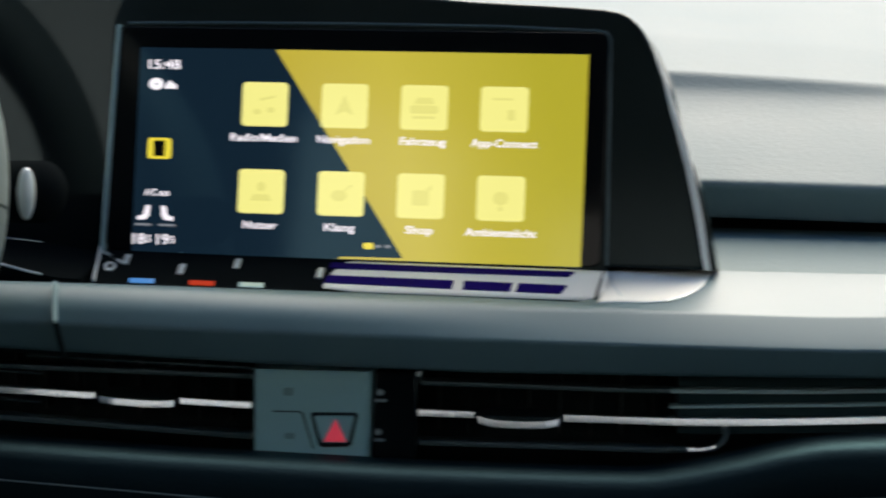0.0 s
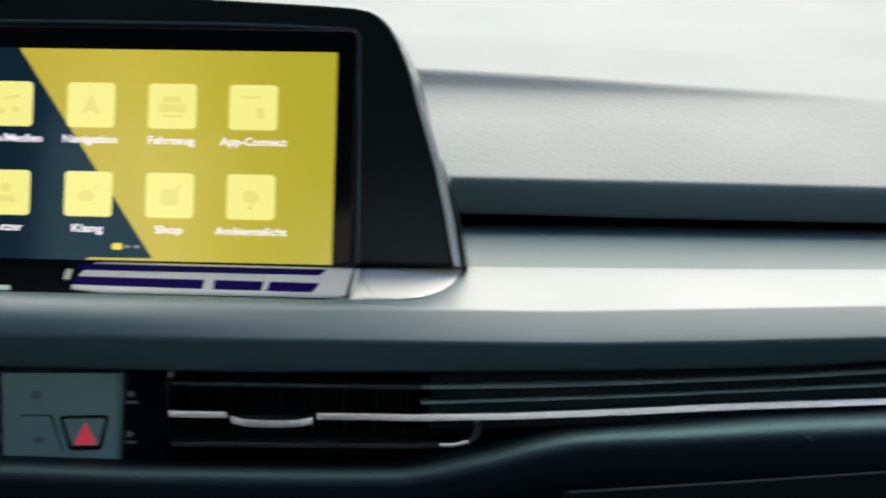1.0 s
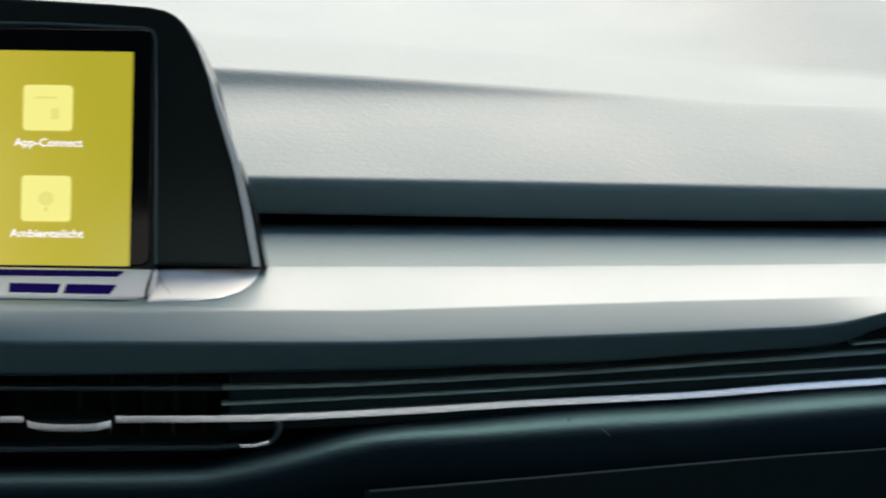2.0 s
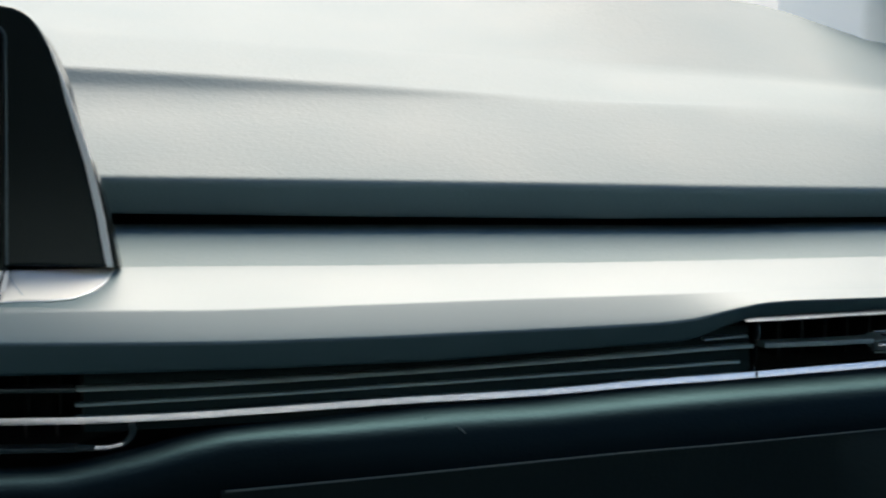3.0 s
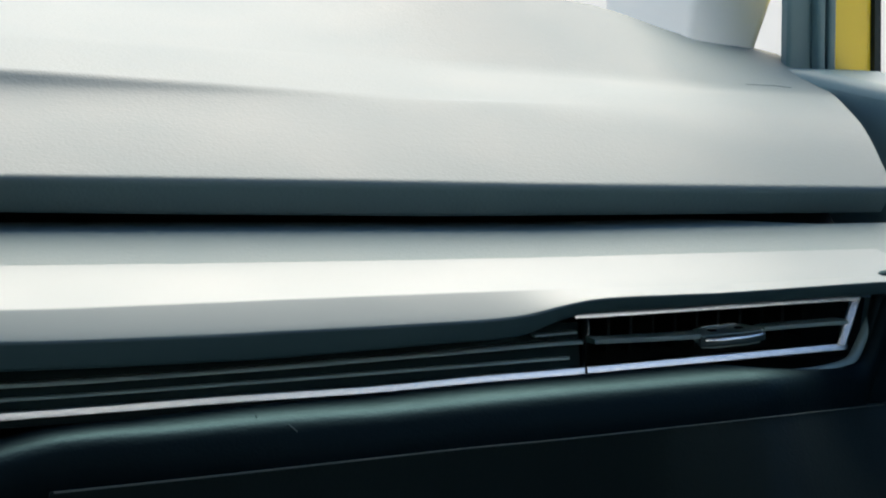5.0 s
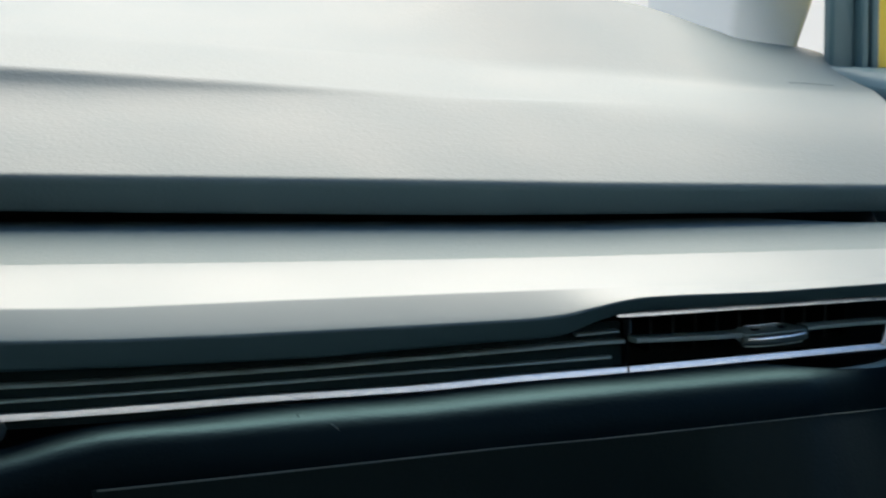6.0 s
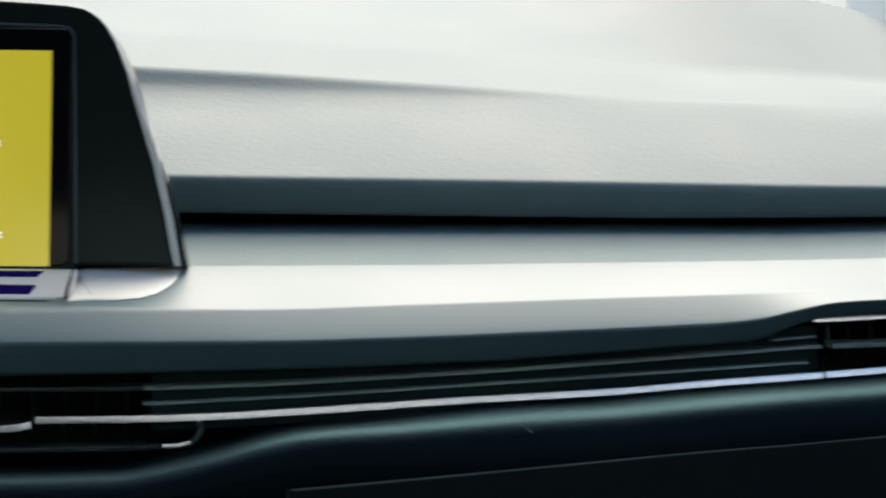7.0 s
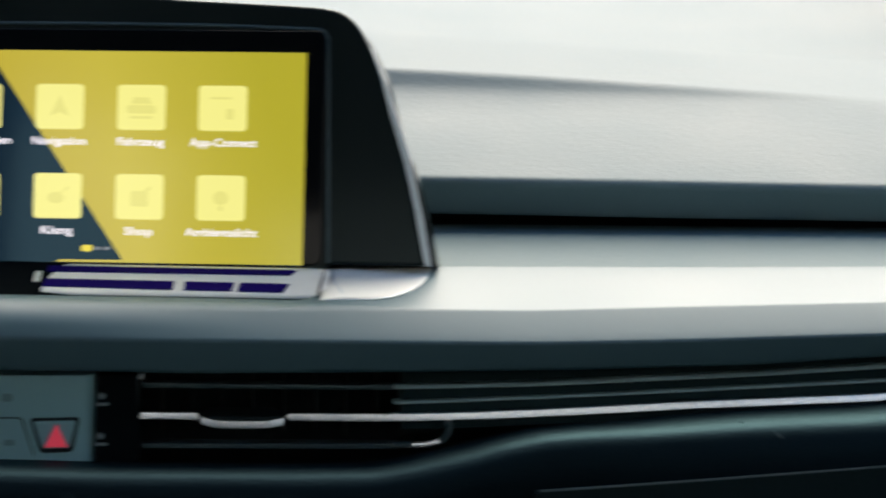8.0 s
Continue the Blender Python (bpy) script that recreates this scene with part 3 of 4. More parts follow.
under(part("vent_rim", tube(smooth_path(rim), 0.0030, 12), RIB, None, "rounded pad rim in a lighter, painted-lit colour around the vent end"), dash)
side = part("vent_cheek", slab([(0.6265, 1.038, 0.856), (0.690, 1.038, 0.858), (0.690, 1.038, 0.76), (0.610, 1.038, 0.76), (0.6120, 1.038, 0.802), (0.6190, 1.038, 0.820)], (0, 0.010, 0)), LOWER, None, "dark cheek around the vent end")
rounded(under(side, dash), 0.004, 3)

under(part("slot", tube(smooth_path(SLOT), 0.00022, 6), TROUGH, None, "thin dark slot in the padded top"), dash)
under(part("pad_seam", tube([Vector((x, 0.9690, 0.7640 - 0.063 * (x + 0.1795))) for x in span(-0.30, -0.10, 0.02)], 0.0004, 6), LEATHER, None, "fine seam across the lower pad"), dash)
for a, b in (((0.2650, 0.9600, 0.7960), (0.2680, 0.9560, 0.7934)), ((0.2505, 0.9640, 0.7990), (0.2490, 0.9620, 0.8006))):
    under(part("scuff", tube([Vector(a), Vector(b)], 0.00025, 5), SLAT, None, "small pale scuff"), dash)


# ---- switch panel ----
panel = thing("switch_panel", "slate switch panel with a red hazard triangle between two air vents", "switch panel", (-0.07, 1.06, 0.76))
FACE = [(-0.1098, 1.0600), (-0.1098, 1.0412), (-0.1086, 1.0400), (-0.0560, 1.0400), (-0.0535, 1.0408), (-0.0516, 1.0430), (-0.0506, 1.0465), (-0.0502, 1.0600)]
bm = bmesh.new()
hi = [bm.verts.new((x, y, 0.8093)) for x, y in FACE]
lo = [bm.verts.new((x + 0.0020 * (-0.0502 - x) / 0.0596 - 0.0012, y, 0.7664 - 0.0014 * (x + 0.1098) / 0.0596)) for x, y in FACE]
bm.faces.new(hi)
bm.faces.new(lo[::-1])
for i in range(len(FACE)):
    j = (i + 1) % len(FACE)
    bm.faces.new((hi[i], lo[i], lo[j], hi[j]))
face = part("face", bm, SWITCH, None, "slate grey plastic face")
under(face, panel)
rear = part("side_face", slab([(-0.0500, 1.0415, 0.8096), (-0.0296, 1.0415, 0.8100), (-0.0290, 1.0415, 0.7622), (-0.0512, 1.0415, 0.7636)], (0, 0.02, 0)), PIANO, None, "glossy black side face")
rounded(under(rear, panel), 0.001, 2)


def flat(corners, y, depth, name, mat, parent, label=""):
    """A thin upright shape: corners are (x, z), its front at y."""
    return under(part(name, slab([(x, y, z) for x, z in corners], (0, depth, 0)), mat, None, label), parent)


button = flat([(-0.0828, 0.7892), (-0.0568, 0.7897), (-0.0606, 0.7710), (-0.0776, 0.7704)], 1.0392, 0.006, "hazard_button", BLACK, panel, "black framed hazard button")
rounded(button, 0.0026, 4)
cap = flat([(-0.0802, 0.7872), (-0.0594, 0.7876), (-0.0626, 0.7738), (-0.0760, 0.7734)], 1.0382, 0.004, "cap", SWITCH, panel, "slate button cap")
sub(cap, button)
rounded(cap, 0.0016, 3)
tri = flat([(-0.0690, 0.7860), (-0.0634, 0.7746), (-0.0748, 0.7744)], 1.0379, 0.0006, "triangle", RED, panel, "red warning triangle")
sub(tri, button)
flat([(-0.100, 0.7889), (-0.0868, 0.7890), (-0.0850, 0.7880), (-0.0795, 0.7705), (-0.0800, 0.7702), (-0.0858, 0.7876), (-0.0872, 0.7884), (-0.100, 0.7883)], 1.0396, 0.001, "groove", BLACK, panel)
for cx, cz in ((-0.0476, 0.7978), (-0.0483, 0.7781)):
    flat(oval(cx, cz + 0.0012, 0.0020, 0.0016, 12), 1.0411, 0.0006, "mark", PRINT, panel)
    flat(round_rect(cx, cz - 0.0028, 0.0072, 0.0014, 0.0006, 3), 1.0411, 0.0006, "mark", PRINT, panel)
flat(round_rect(-0.0926, 0.7985, 0.005, 0.004, 0.001, 3), 1.0397, 0.0006, "mark", FAINT, panel)
flat(round_rect(-0.0916, 0.7765, 0.005, 0.003, 0.001, 3), 1.0397, 0.0006, "mark", FAINT, panel)
under(part("screw", tube([Vector((-0.0285, 1.037, 0.8092)), Vector((-0.0285, 1.045, 0.8092))], 0.0014, 10), EDGE, None, "tiny bright peg"), panel)

# ---- display ----
U = Vector((0.98182, -0.18961, 0.00864))
V = Vector((0.01799, 0.13828, 0.99023))
N = Vector((-0.18895, -0.97207, 0.13917))
C = Vector((-0.06334, 1.125, 0.91028))
DISP = Matrix(((U.x, V.x, N.x, C.x), (U.y, V.y, N.y, C.y), (U.z, V.z, N.z, C.z), (0, 0, 0, 1)))
display = thing("infotainment_display", "black touchscreen display showing eight yellow app tiles on the dashboard", "touchscreen", (-0.06, 1.12, 0.85))


def plate(corners, z0, z1, name, mat, label="", parent=None):
    """A flat piece parallel to the display: corners in metres on its plane, from height z1 down to z0."""
    ob = part(name, slab([(x, y, z1) for x, y in corners], (0, 0, z0 - z1), DISP), mat, None, label)
    if parent is None:
        return under(ob, display)
    return sub(ob, parent)


def mm(*pts):
    return [(x / 1000, y / 1000) for x, y in pts]


hood = plate(mm((-143, -60), (-143, 93), (-60, 90), (14, 85.4), (54, 82.4), (107, 80), (125, 78.8), (133, 77.3), (137.5, 75.2), (141.5, 72), (144.7, 68.2), (148.2, 62.2), (153.4, 51.6), (156.4, 44), (162, 23), (169.5, -1.8), (175.4, -26.3), (179.5, -47.2), (180.8, -53.8), (131, -53.8), (130, -60)), -0.060, -0.004, "housing", HOUSING, "glossy black housing with a slanted side")
rounded(hood, 0.0018, 3, 40)
plate(mm((150.5, 58.5), (159.4, 36.9), (164.7, 22), (170.7, 5.3), (176.0, -15.6), (179.4, -29.6), (183.7, -53.8), (180.8, -53.9), (179.2, -47.2), (175.1, -26.3), (169.2, -1.8), (161.5, 23)), -0.009, -0.0044, "edge_trim", EDGE, "satin silver edge trim widening downward")
rounded(display.children[-1], 0.0007, 2, 40)
plate(mm((172.0, 1.0), (177.6, -15.6), (181.4, -29.6), (186.9, -53.8), (180.0, -53.9), (174.5, -26.3), (168.5, -1.8)), -0.030, -0.0092, "edge_back", HOUSING, "black back of the edge trim")
cover = plate(round_rect(-0.0060, 0.0060, 0.2680, 0.1205, 0.005), -0.004, -0.0008, "cover_glass", GLASSBLACK, "black cover glass")
rounded(cover, 0.0006, 2)
plate(mm((-138.0, 66.5), (-136.6, 67), (-140.0, -54.8), (-141.6, -54.8)), -0.004, 0.0028, "side_trim", RIB, "thin grey upright trim")
frame_path = [(-134, 68.6), (-72, 69.4), (0, 69.6), (70, 69.2), (122, 67.6), (126.4, 66.6), (128.4, 63.4), (129.2, 30), (130, -10), (130.8, -53)]
under(part("inner_frame", tube([DISP @ Vector((x / 1000, y / 1000, -0.0042)) for x, y in frame_path], 0.0009), SLAT, None, "thin dark grey frame line"), display)
screen = plate(mm((-125, 55), (118, 55), (118, -55), (-125, -55)), -0.0006, -0.0004, "screen", SCREEN_BLUE, "lit screen with dark blue and golden fields")
gold = plate(mm((-49.4, 54.8), (118, 54.8), (118, -54.6), (-11, -54.8), (-9, -53.6), (24.3, -53.4), (22, -50)), -0.0004, -0.0002, "golden_field", SCREEN_GOLD, "golden yellow field", screen)
COLS, ROWS = (-0.0540, -0.0104, 0.0325, 0.0750), (0.0256, -0.0207)
NAMES = (("Radio/Medien", 36.5), ("Navigation", 28.5), ("Fahrzeug", 24.5), ("App-Connect", 35.0), ("Nutzer", 18.5), ("Klang", 16.5), ("Shop", 14.5), ("Ambientelicht", 37.5))
for k, (word, width) in enumerate(NAMES):
    cx, cy = COLS[k % 4], ROWS[k // 4]
    tile = plate(round_rect(cx, cy, 0.0252, 0.0234, 0.0022), -0.0002, 0.0002, "app_tile", ICON_YELLOW, "pale yellow app tile", screen)
    writing(word, width / 1000, 0.0041, cx + (0.0006 if k % 4 == 3 else 0), cy - 0.0159, DISP, WHITE_LIT, display, 0.0001)


def glyph(corners):
    return plate(corners, 0.0002, 0.0003, "glyph", GLYPH, "", screen)


# note, arrow, car, phone, user, dial, bag and lamp signs on the tiles
a, b = COLS, ROWS
glyph(oval(a[0] - 0.0042, b[0] - 0.004, 0.0022, 0.0016))
glyph(oval(a[0] + 0.0034, b[0] - 0.003, 0.0022, 0.0016))
glyph([(a[0] - 0.0028, b[0] + 0.003), (a[0] + 0.0056, b[0] + 0.0050), (a[0] + 0.0056, b[0] + 0.0036), (a[0] - 0.0028, b[0] + 0.0016)])
glyph([(a[1], b[0] + 0.006), (a[1] + 0.005, b[0] - 0.005), (a[1], b[0] - 0.0028), (a[1] - 0.005, b[0] - 0.005)])
glyph(round_rect(a[2], b[0] - 0.001, 0.0150, 0.0044, 0.0014))
glyph([(a[2] - 0.0055, b[0] + 0.0018), (a[2] - 0.0040, b[0] + 0.0052), (a[2] + 0.0040, b[0] + 0.0052), (a[2] + 0.0055, b[0] + 0.0018)])
glyph(round_rect(a[2], b[0] - 0.0052, 0.0120, 0.0014, 0.0006))
glyph(round_rect(a[3] - 0.001, b[0] + 0.0052, 0.0110, 0.0012, 0.0005))
glyph(round_rect(a[3] + 0.0038, b[0] - 0.0030, 0.0040, 0.0056, 0.0010))
glyph(oval(a[0], b[1] + 0.0026, 0.0024, 0.0026))
glyph([(a[0] - 0.006, b[1] - 0.005), (a[0] - 0.004, b[1] - 0.0015), (a[0] + 0.004, b[1] - 0.0015), (a[0] + 0.006, b[1] - 0.005)])
glyph(oval(a[1] - 0.001, b[1] - 0.001, 0.0044, 0.0030))
glyph([(a[1] - 0.001, b[1] - 0.001), (a[1] + 0.0062, b[1] + 0.0044), (a[1] + 0.0050, b[1] + 0.0050)])
glyph(round_rect(a[2], b[1] - 0.001, 0.0090, 0.0080, 0.0010))
glyph([(a[2] + 0.002, b[1] + 0.0032), (a[2] + 0.006, b[1] + 0.0060), (a[2] + 0.0055, b[1] + 0.0030)])
glyph(oval(a[3], b[1], 0.0040, 0.0036))
glyph(round_rect(a[3], b[1] - 0.0054, 0.0022, 0.0026, 0.0006))

writing("15:48", 0.0178, 0.0050, -0.1108, 0.0481, DISP, WHITE_LIT, display)
plate(oval(-0.1152, 0.0354, 0.0040, 0.0032), -0.0004, 0.0, "status_sign", WHITE_LIT, "white round status sign", screen)
plate(oval(-0.1152, 0.0354, 0.0008, 0.0006), 0.0, 0.0001, "status_sign", GREY_LIT, "", screen)
plate(mm((-110.5, 33), (-110, 34.5), (-107.5, 37.5), (-106, 36), (-104, 35.2), (-103.5, 33)), -0.0004, 0.0, "status_sign", WHITE_LIT, "", screen)
home = plate(round_rect(-0.1117, 0.0008, 0.0132, 0.0112, 0.0018), -0.0004, 0.0, "home_key", YELLOW_LIT, "yellow framed home key", screen)
plate(round_rect(-0.1117, 0.0008, 0.0062, 0.0084, 0.0006), 0.0, 0.0002, "home_key", GLASSBLACK, "", screen)
writing("A/C aus", 0.0140, 0.0036, -0.1119, -0.0212, DISP, WHITE_LIT, display)
for cx, s, num in ((-0.1190, 1, "18"), (-0.1056, -1, "19")):
    plate([(cx + s * dx / 1000, -0.0340 + dy / 1000) for dx, dy in ((1.2, 4.0), (3.6, 4.2), (3.2, -1.0), (1.6, -3.4), (-3.2, -3.8), (-3.4, -1.8), (-0.2, -1.0))], -0.0004, 0.0, "seat_sign", WHITE_LIT, "white seat sign", screen)
    plate(round_rect(cx, -0.0402, 0.0092, 0.0012, 0.0004), -0.0004, 0.0, "heat_bar", GREY_LIT, "grey bar", screen)
    writing(num, 0.0068, 0.0056, cx - 0.0018, -0.0454, DISP, WHITE_LIT, display)
    writing("5", 0.0024, 0.0038, cx + 0.0036, -0.0462, DISP, WHITE_LIT, display)
plate(round_rect(0.0056, -0.0476, 0.0056, 0.0034, 0.0012), -0.0003, 0.0, "page_dot", YELLOW_LIT, "yellow page dot", screen)
for cx in (0.0110, 0.0160):
    plate(round_rect(cx, -0.0476, 0.0030, 0.0016, 0.0007), -0.0003, 0.0, "page_dot", GREY_LIT, "", screen)

# touch slider: a glossy sill between screen and shelf with two sunk grooves and lit marks
BL, BR = C + U * -0.1425 - V * 0.0545, C + U * 0.1295 - V * 0.0562
ML, MR = Vector((-0.2014, 1.1280, 0.8545)), Vector((0.0629, 1.0800, 0.8570))
FL, FR = Vector((-0.1965, 1.0820, 0.8452)), Vector((0.0592, 1.0610, 0.8440))


def sill(s, w, h=0.0):
    """A place on the sill: s from its left to its right end, w from the screen to the shelf; it rolls over towards its front."""
    p0, p1, p2 = BL.lerp(BR, s), ML.lerp(MR, s), FL.lerp(FR, s)
    k = 0.16
    p = p0.lerp(p1, w / k) if w < k else p1.lerp(p2, (w - k) / (1 - k))
    if 0.0 < w < 1.0:
        soft = max(0.0, 1 - abs(w - k) / 0.15)
        p = p + (p0.lerp(p2, w) - p) * 0.25 * soft
    return p + Vector((0, -0.35, 0.94)) * h


def on_sill(corners, h, thick, name, mat, label="", parent=None):
    bm = bmesh.new()
    hi = [bm.verts.new(sill(s, w, h)) for s, w in corners]
    lo = [bm.verts.new(sill(s, w, h - thick)) for s, w in corners]
    bm.faces.new(hi)
    bm.faces.new(lo[::-1])
    for i in range(len(hi)):
        j = (i + 1) % len(hi)
        bm.faces.new((hi[i], lo[i], lo[j], hi[j]))
    return under(part(name, bm, mat, None, label, smooth=False), parent or display)


bm = bmesh.new()
grid = [[bm.verts.new(sill(i / 24, j / 10, 0.0)) for j in range(11)] for i in range(25)]
base = [[bm.verts.new(sill(i / 24, j / 10, -0.012)) for j in (0, 10)] for i in range(25)]
for i in range(24):
    for j in range(10):
        bm.faces.new((grid[i][j], grid[i + 1][j], grid[i + 1][j + 1], grid[i][j + 1]))
    bm.faces.new((grid[i][10], grid[i + 1][10], base[i + 1][1], base[i][1]))
    bm.faces.new((grid[i][0], base[i][0], base[i + 1][0], grid[i + 1][0]))
under(part("touch_slider", bm, SILLBLACK, None, "black touch slider sill"), display)
# white sheet painting a bright reflection over the right half of the sill
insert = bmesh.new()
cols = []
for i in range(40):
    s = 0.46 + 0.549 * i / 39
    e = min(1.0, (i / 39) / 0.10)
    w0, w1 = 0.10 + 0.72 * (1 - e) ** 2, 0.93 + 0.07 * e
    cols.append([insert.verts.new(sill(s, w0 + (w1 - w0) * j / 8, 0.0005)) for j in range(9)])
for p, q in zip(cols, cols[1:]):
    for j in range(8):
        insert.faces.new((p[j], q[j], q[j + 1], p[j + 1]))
lid = part("slider_insert", insert, GLARE_WHITE, None, "white patch painting a bright reflection on the slider sill")
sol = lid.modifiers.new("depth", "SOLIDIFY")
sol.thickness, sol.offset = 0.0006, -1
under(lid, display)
under(part("sill_trim", tube([BL + Vector((0, 0, 0.001)), ML + Vector((0, 0, 0.0008)), FL + Vector((0, 0, 0.0008))], 0.0009), EDGE, None, "thin grey end trim"), display)
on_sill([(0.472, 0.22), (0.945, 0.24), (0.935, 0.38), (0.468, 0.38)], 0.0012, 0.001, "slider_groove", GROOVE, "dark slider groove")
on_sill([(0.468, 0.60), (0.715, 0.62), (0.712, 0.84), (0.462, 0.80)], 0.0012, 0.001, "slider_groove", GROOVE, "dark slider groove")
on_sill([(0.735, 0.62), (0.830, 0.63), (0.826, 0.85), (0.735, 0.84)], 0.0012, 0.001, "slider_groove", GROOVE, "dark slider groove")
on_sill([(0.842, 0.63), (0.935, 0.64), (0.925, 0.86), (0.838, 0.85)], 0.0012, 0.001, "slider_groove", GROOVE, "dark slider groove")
under(part("end_seam", tube([Vector((0.0640, 1.0975, 0.8563)), Vector((0.0631, 1.0838, 0.8572)), Vector((0.0602, 1.0698, 0.8520)), Vector((0.0586, 1.0640, 0.8478)), Vector((0.0569, 1.0450, 0.8476))], 0.0007, 8), BLACK, None, "thin dark seam at the slider end"), display)
on_sill([(0.006, 0.04), (0.056, 0.42), (0.052, 0.46), (0.002, 0.08)], 0.0006, 0.001, "corner_mark", EDGE, "grey corner mark")
for s0, w0, mat, label in ((0.072, 0.93, BLUE_LIT, "lit blue mark"), (0.193, 0.93, RED_LIT, "lit red mark"), (0.292, 0.93, PALE_LIT, "lit pale mark")):
    on_sill([(s0, w0 - 0.05), (s0 + 0.05, w0 - 0.05), (s0 + 0.05, w0 + 0.05), (s0, w0 + 0.05)], 0.0008, 0.001, "lit_mark", mat, label)
for s0, w0 in ((0.050, 0.32), (0.165, 0.55), (0.276, 0.33), (0.443, 0.52)):
    on_sill([(s0, w0 + 0.14), (s0 + 0.012, w0 + 0.14), (s0 + 0.016, w0 - 0.14), (s0 + 0.004, w0 - 0.14)], 0.0008, 0.001, "slider_sign", EDGE, "pale slider sign")
ring = on_sill([(0.027 + 0.012 * math.cos(i * math.pi / 8), 0.55 + 0.13 * math.sin(i * math.pi / 8)) for i in range(16)], 0.0008, 0.001, "power_sign", EDGE, "pale ring sign")
on_sill([(0.027 + 0.006 * math.cos(i * math.pi / 8), 0.55 + 0.065 * math.sin(i * math.pi / 8)) for i in range(16)], 0.0010, 0.001, "power_sign", BLACK, "dark centre of the ring sign")

def on_shelf(x, y):
    p, q = SHELF_REAR(x), SHELF_FRONT(x)
    k = (y - p.y) / (q.y - p.y)
    return Vector((x, y, p.z + (q.z - p.z) * k))


ROUND_END = [(0.1195, 1.1020), (0.1165, 1.0900), (0.1110, 1.0750), (0.1030, 1.0610), (0.0940, 1.0520), (0.0830, 1.0475)]
plate_front = curve_of([(0.058, 1.0460), (0.0701, 1.0465)] + ROUND_END[::-1], 0.002)
plate_left = curve_of([(1.046, 0.0580), (1.062, 0.0601), (1.080, 0.0640), (1.102, 0.0662)], 0.002)
bm = bmesh.new()
rows = []
for i in range(31):
    u = i / 30
    ring = []
    for j in range(13):
        x = 0.0580 + 0.0612 * u
        y = plate_front(x) + (1.102 - plate_front(x)) * j / 12
        x += (plate_left(y) - 0.0580) * (1 - u)
        ring.append(bm.verts.new(on_shelf(x, y) + Vector((0, 0, 0.0006))))
    rows.append(ring)
for a, b in zip(rows, rows[1:]):
    for j in range(12):
        bm.faces.new((a[j], b[j], b[j + 1], a[j + 1]))
# near white colour makes the plate look lit within the display's shadow
corner = part("corner_plate", bm, GLARE_WHITE, None, "corner plate whitened to look lit beside the display")
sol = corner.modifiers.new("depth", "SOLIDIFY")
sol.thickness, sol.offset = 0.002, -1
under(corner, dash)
JOINT = [(0.0580, 1.0460), (0.0830, 1.0475)] + ROUND_END[::-1][1:5]
bm = tube([on_shelf(x, y) + Vector((0, 0, 0.0004)) for x, y in JOINT], 0.0004, 6)
under(part("plate_joint", bm, EDGE, None, "fine grey joint round the corner plate"), dash)
bm = tube([on_shelf(x, y) + Vector((0, 0, 0.0006)) for x, y in ((0.0655, 1.0960), (0.0672, 1.0740), (0.0700, 1.0560))], 0.0003, 6)
under(part("plate_crease", bm, EDGE, None, "fine slanting crease in the corner plate"), dash)

# gloss panel towards the instruments, with stalk and steering wheel
cluster = thing("instrument_surround", "glossy black instrument surround joined to the touchscreen", "instrument panel", (-0.3, 1.15, 0.85))
under(part("gloss_panel", loft([lambda x: Vector((x, 1.168 + 0.03 * (x + 0.2), 1.030)), lambda x: Vector((x, 1.163 + 0.03 * (x + 0.2), 0.92)), lambda x: Vector((x, 1.151 + 0.03 * (x + 0.2), 0.848)),
                                lambda x: Vector((x, 1.22, 0.848)), lambda x: Vector((x, 1.23, 1.030))], span(-0.60, -0.195, 0.02)), PIANO, None, "glossy black curved panel"), cluster)
SILL_LINE = curve_of([(-0.60, 1.12), (-0.2471, 1.095), (-0.2396, 1.090), (-0.2232, 1.078), (-0.2129, 1.070), (-0.19, 1.066)], 0.004)
SILL_TOP = curve_of([(-0.60, 0.857), (-0.2471, 0.8522), (-0.2396, 0.8509), (-0.2232, 0.8492), (-0.2129, 0.8484), (-0.19, 0.8479)], 0.004)
REAR_TOP = curve_of([(-0.60, 0.864), (-0.2554, 0.8596), (-0.2361, 0.8576), (-0.2086, 0.8537), (-0.19, 0.853)], 0.01)
sill_xs = span(-0.60, -0.27, 0.03) + span(-0.265, -0.2008, 0.004)
under(part("sill", loft([lambda x: Vector((x, 1.150, REAR_TOP(x))), lambda x: Vector((x, SILL_LINE(x), SILL_TOP(x))), lambda x: Vector((x, SILL_LINE(x) + 0.003, 0.842)), lambda x: Vector((x, 1.15, 0.842))], sill_xs), SILLBLACK, None, "matt black sill"), cluster)
under(part("sill_edge", tube([Vector((x, 1.1480, REAR_TOP(x) + 0.0003)) for x in span(-0.40, -0.2361, 0.01)], 0.0006), CHROME, None, "thin bright edge"), cluster)
under(part("sill_front_edge", tube([Vector((x, SILL_LINE(x) - 0.0005, SILL_TOP(x))) for x in span(-0.30, -0.2220, 0.004)], 0.0006), EDGE), cluster)
seam = part("shelf_joint", slab([(-0.2070, 1.0322, 0.8515), (-0.2052, 1.0322, 0.8515), (-0.2019, 1.0150, 0.8345), (-0.2037, 1.0150, 0.8345)], (0, 0.004, -0.004)), RIB, None, "grey joint strip across the shelf lip")
under(seam, dash)
foot = part("shelf_joint", slab([(-0.2040, 1.0165, 0.8330), (-0.2014, 1.0165, 0.8330), (-0.1988, 1.0225, 0.8160), (-0.2012, 1.0225, 0.8160)], (0, 0.004, -0.002)), BLACK, None, "dark lower end of the shelf joint")
under(foot, dash)

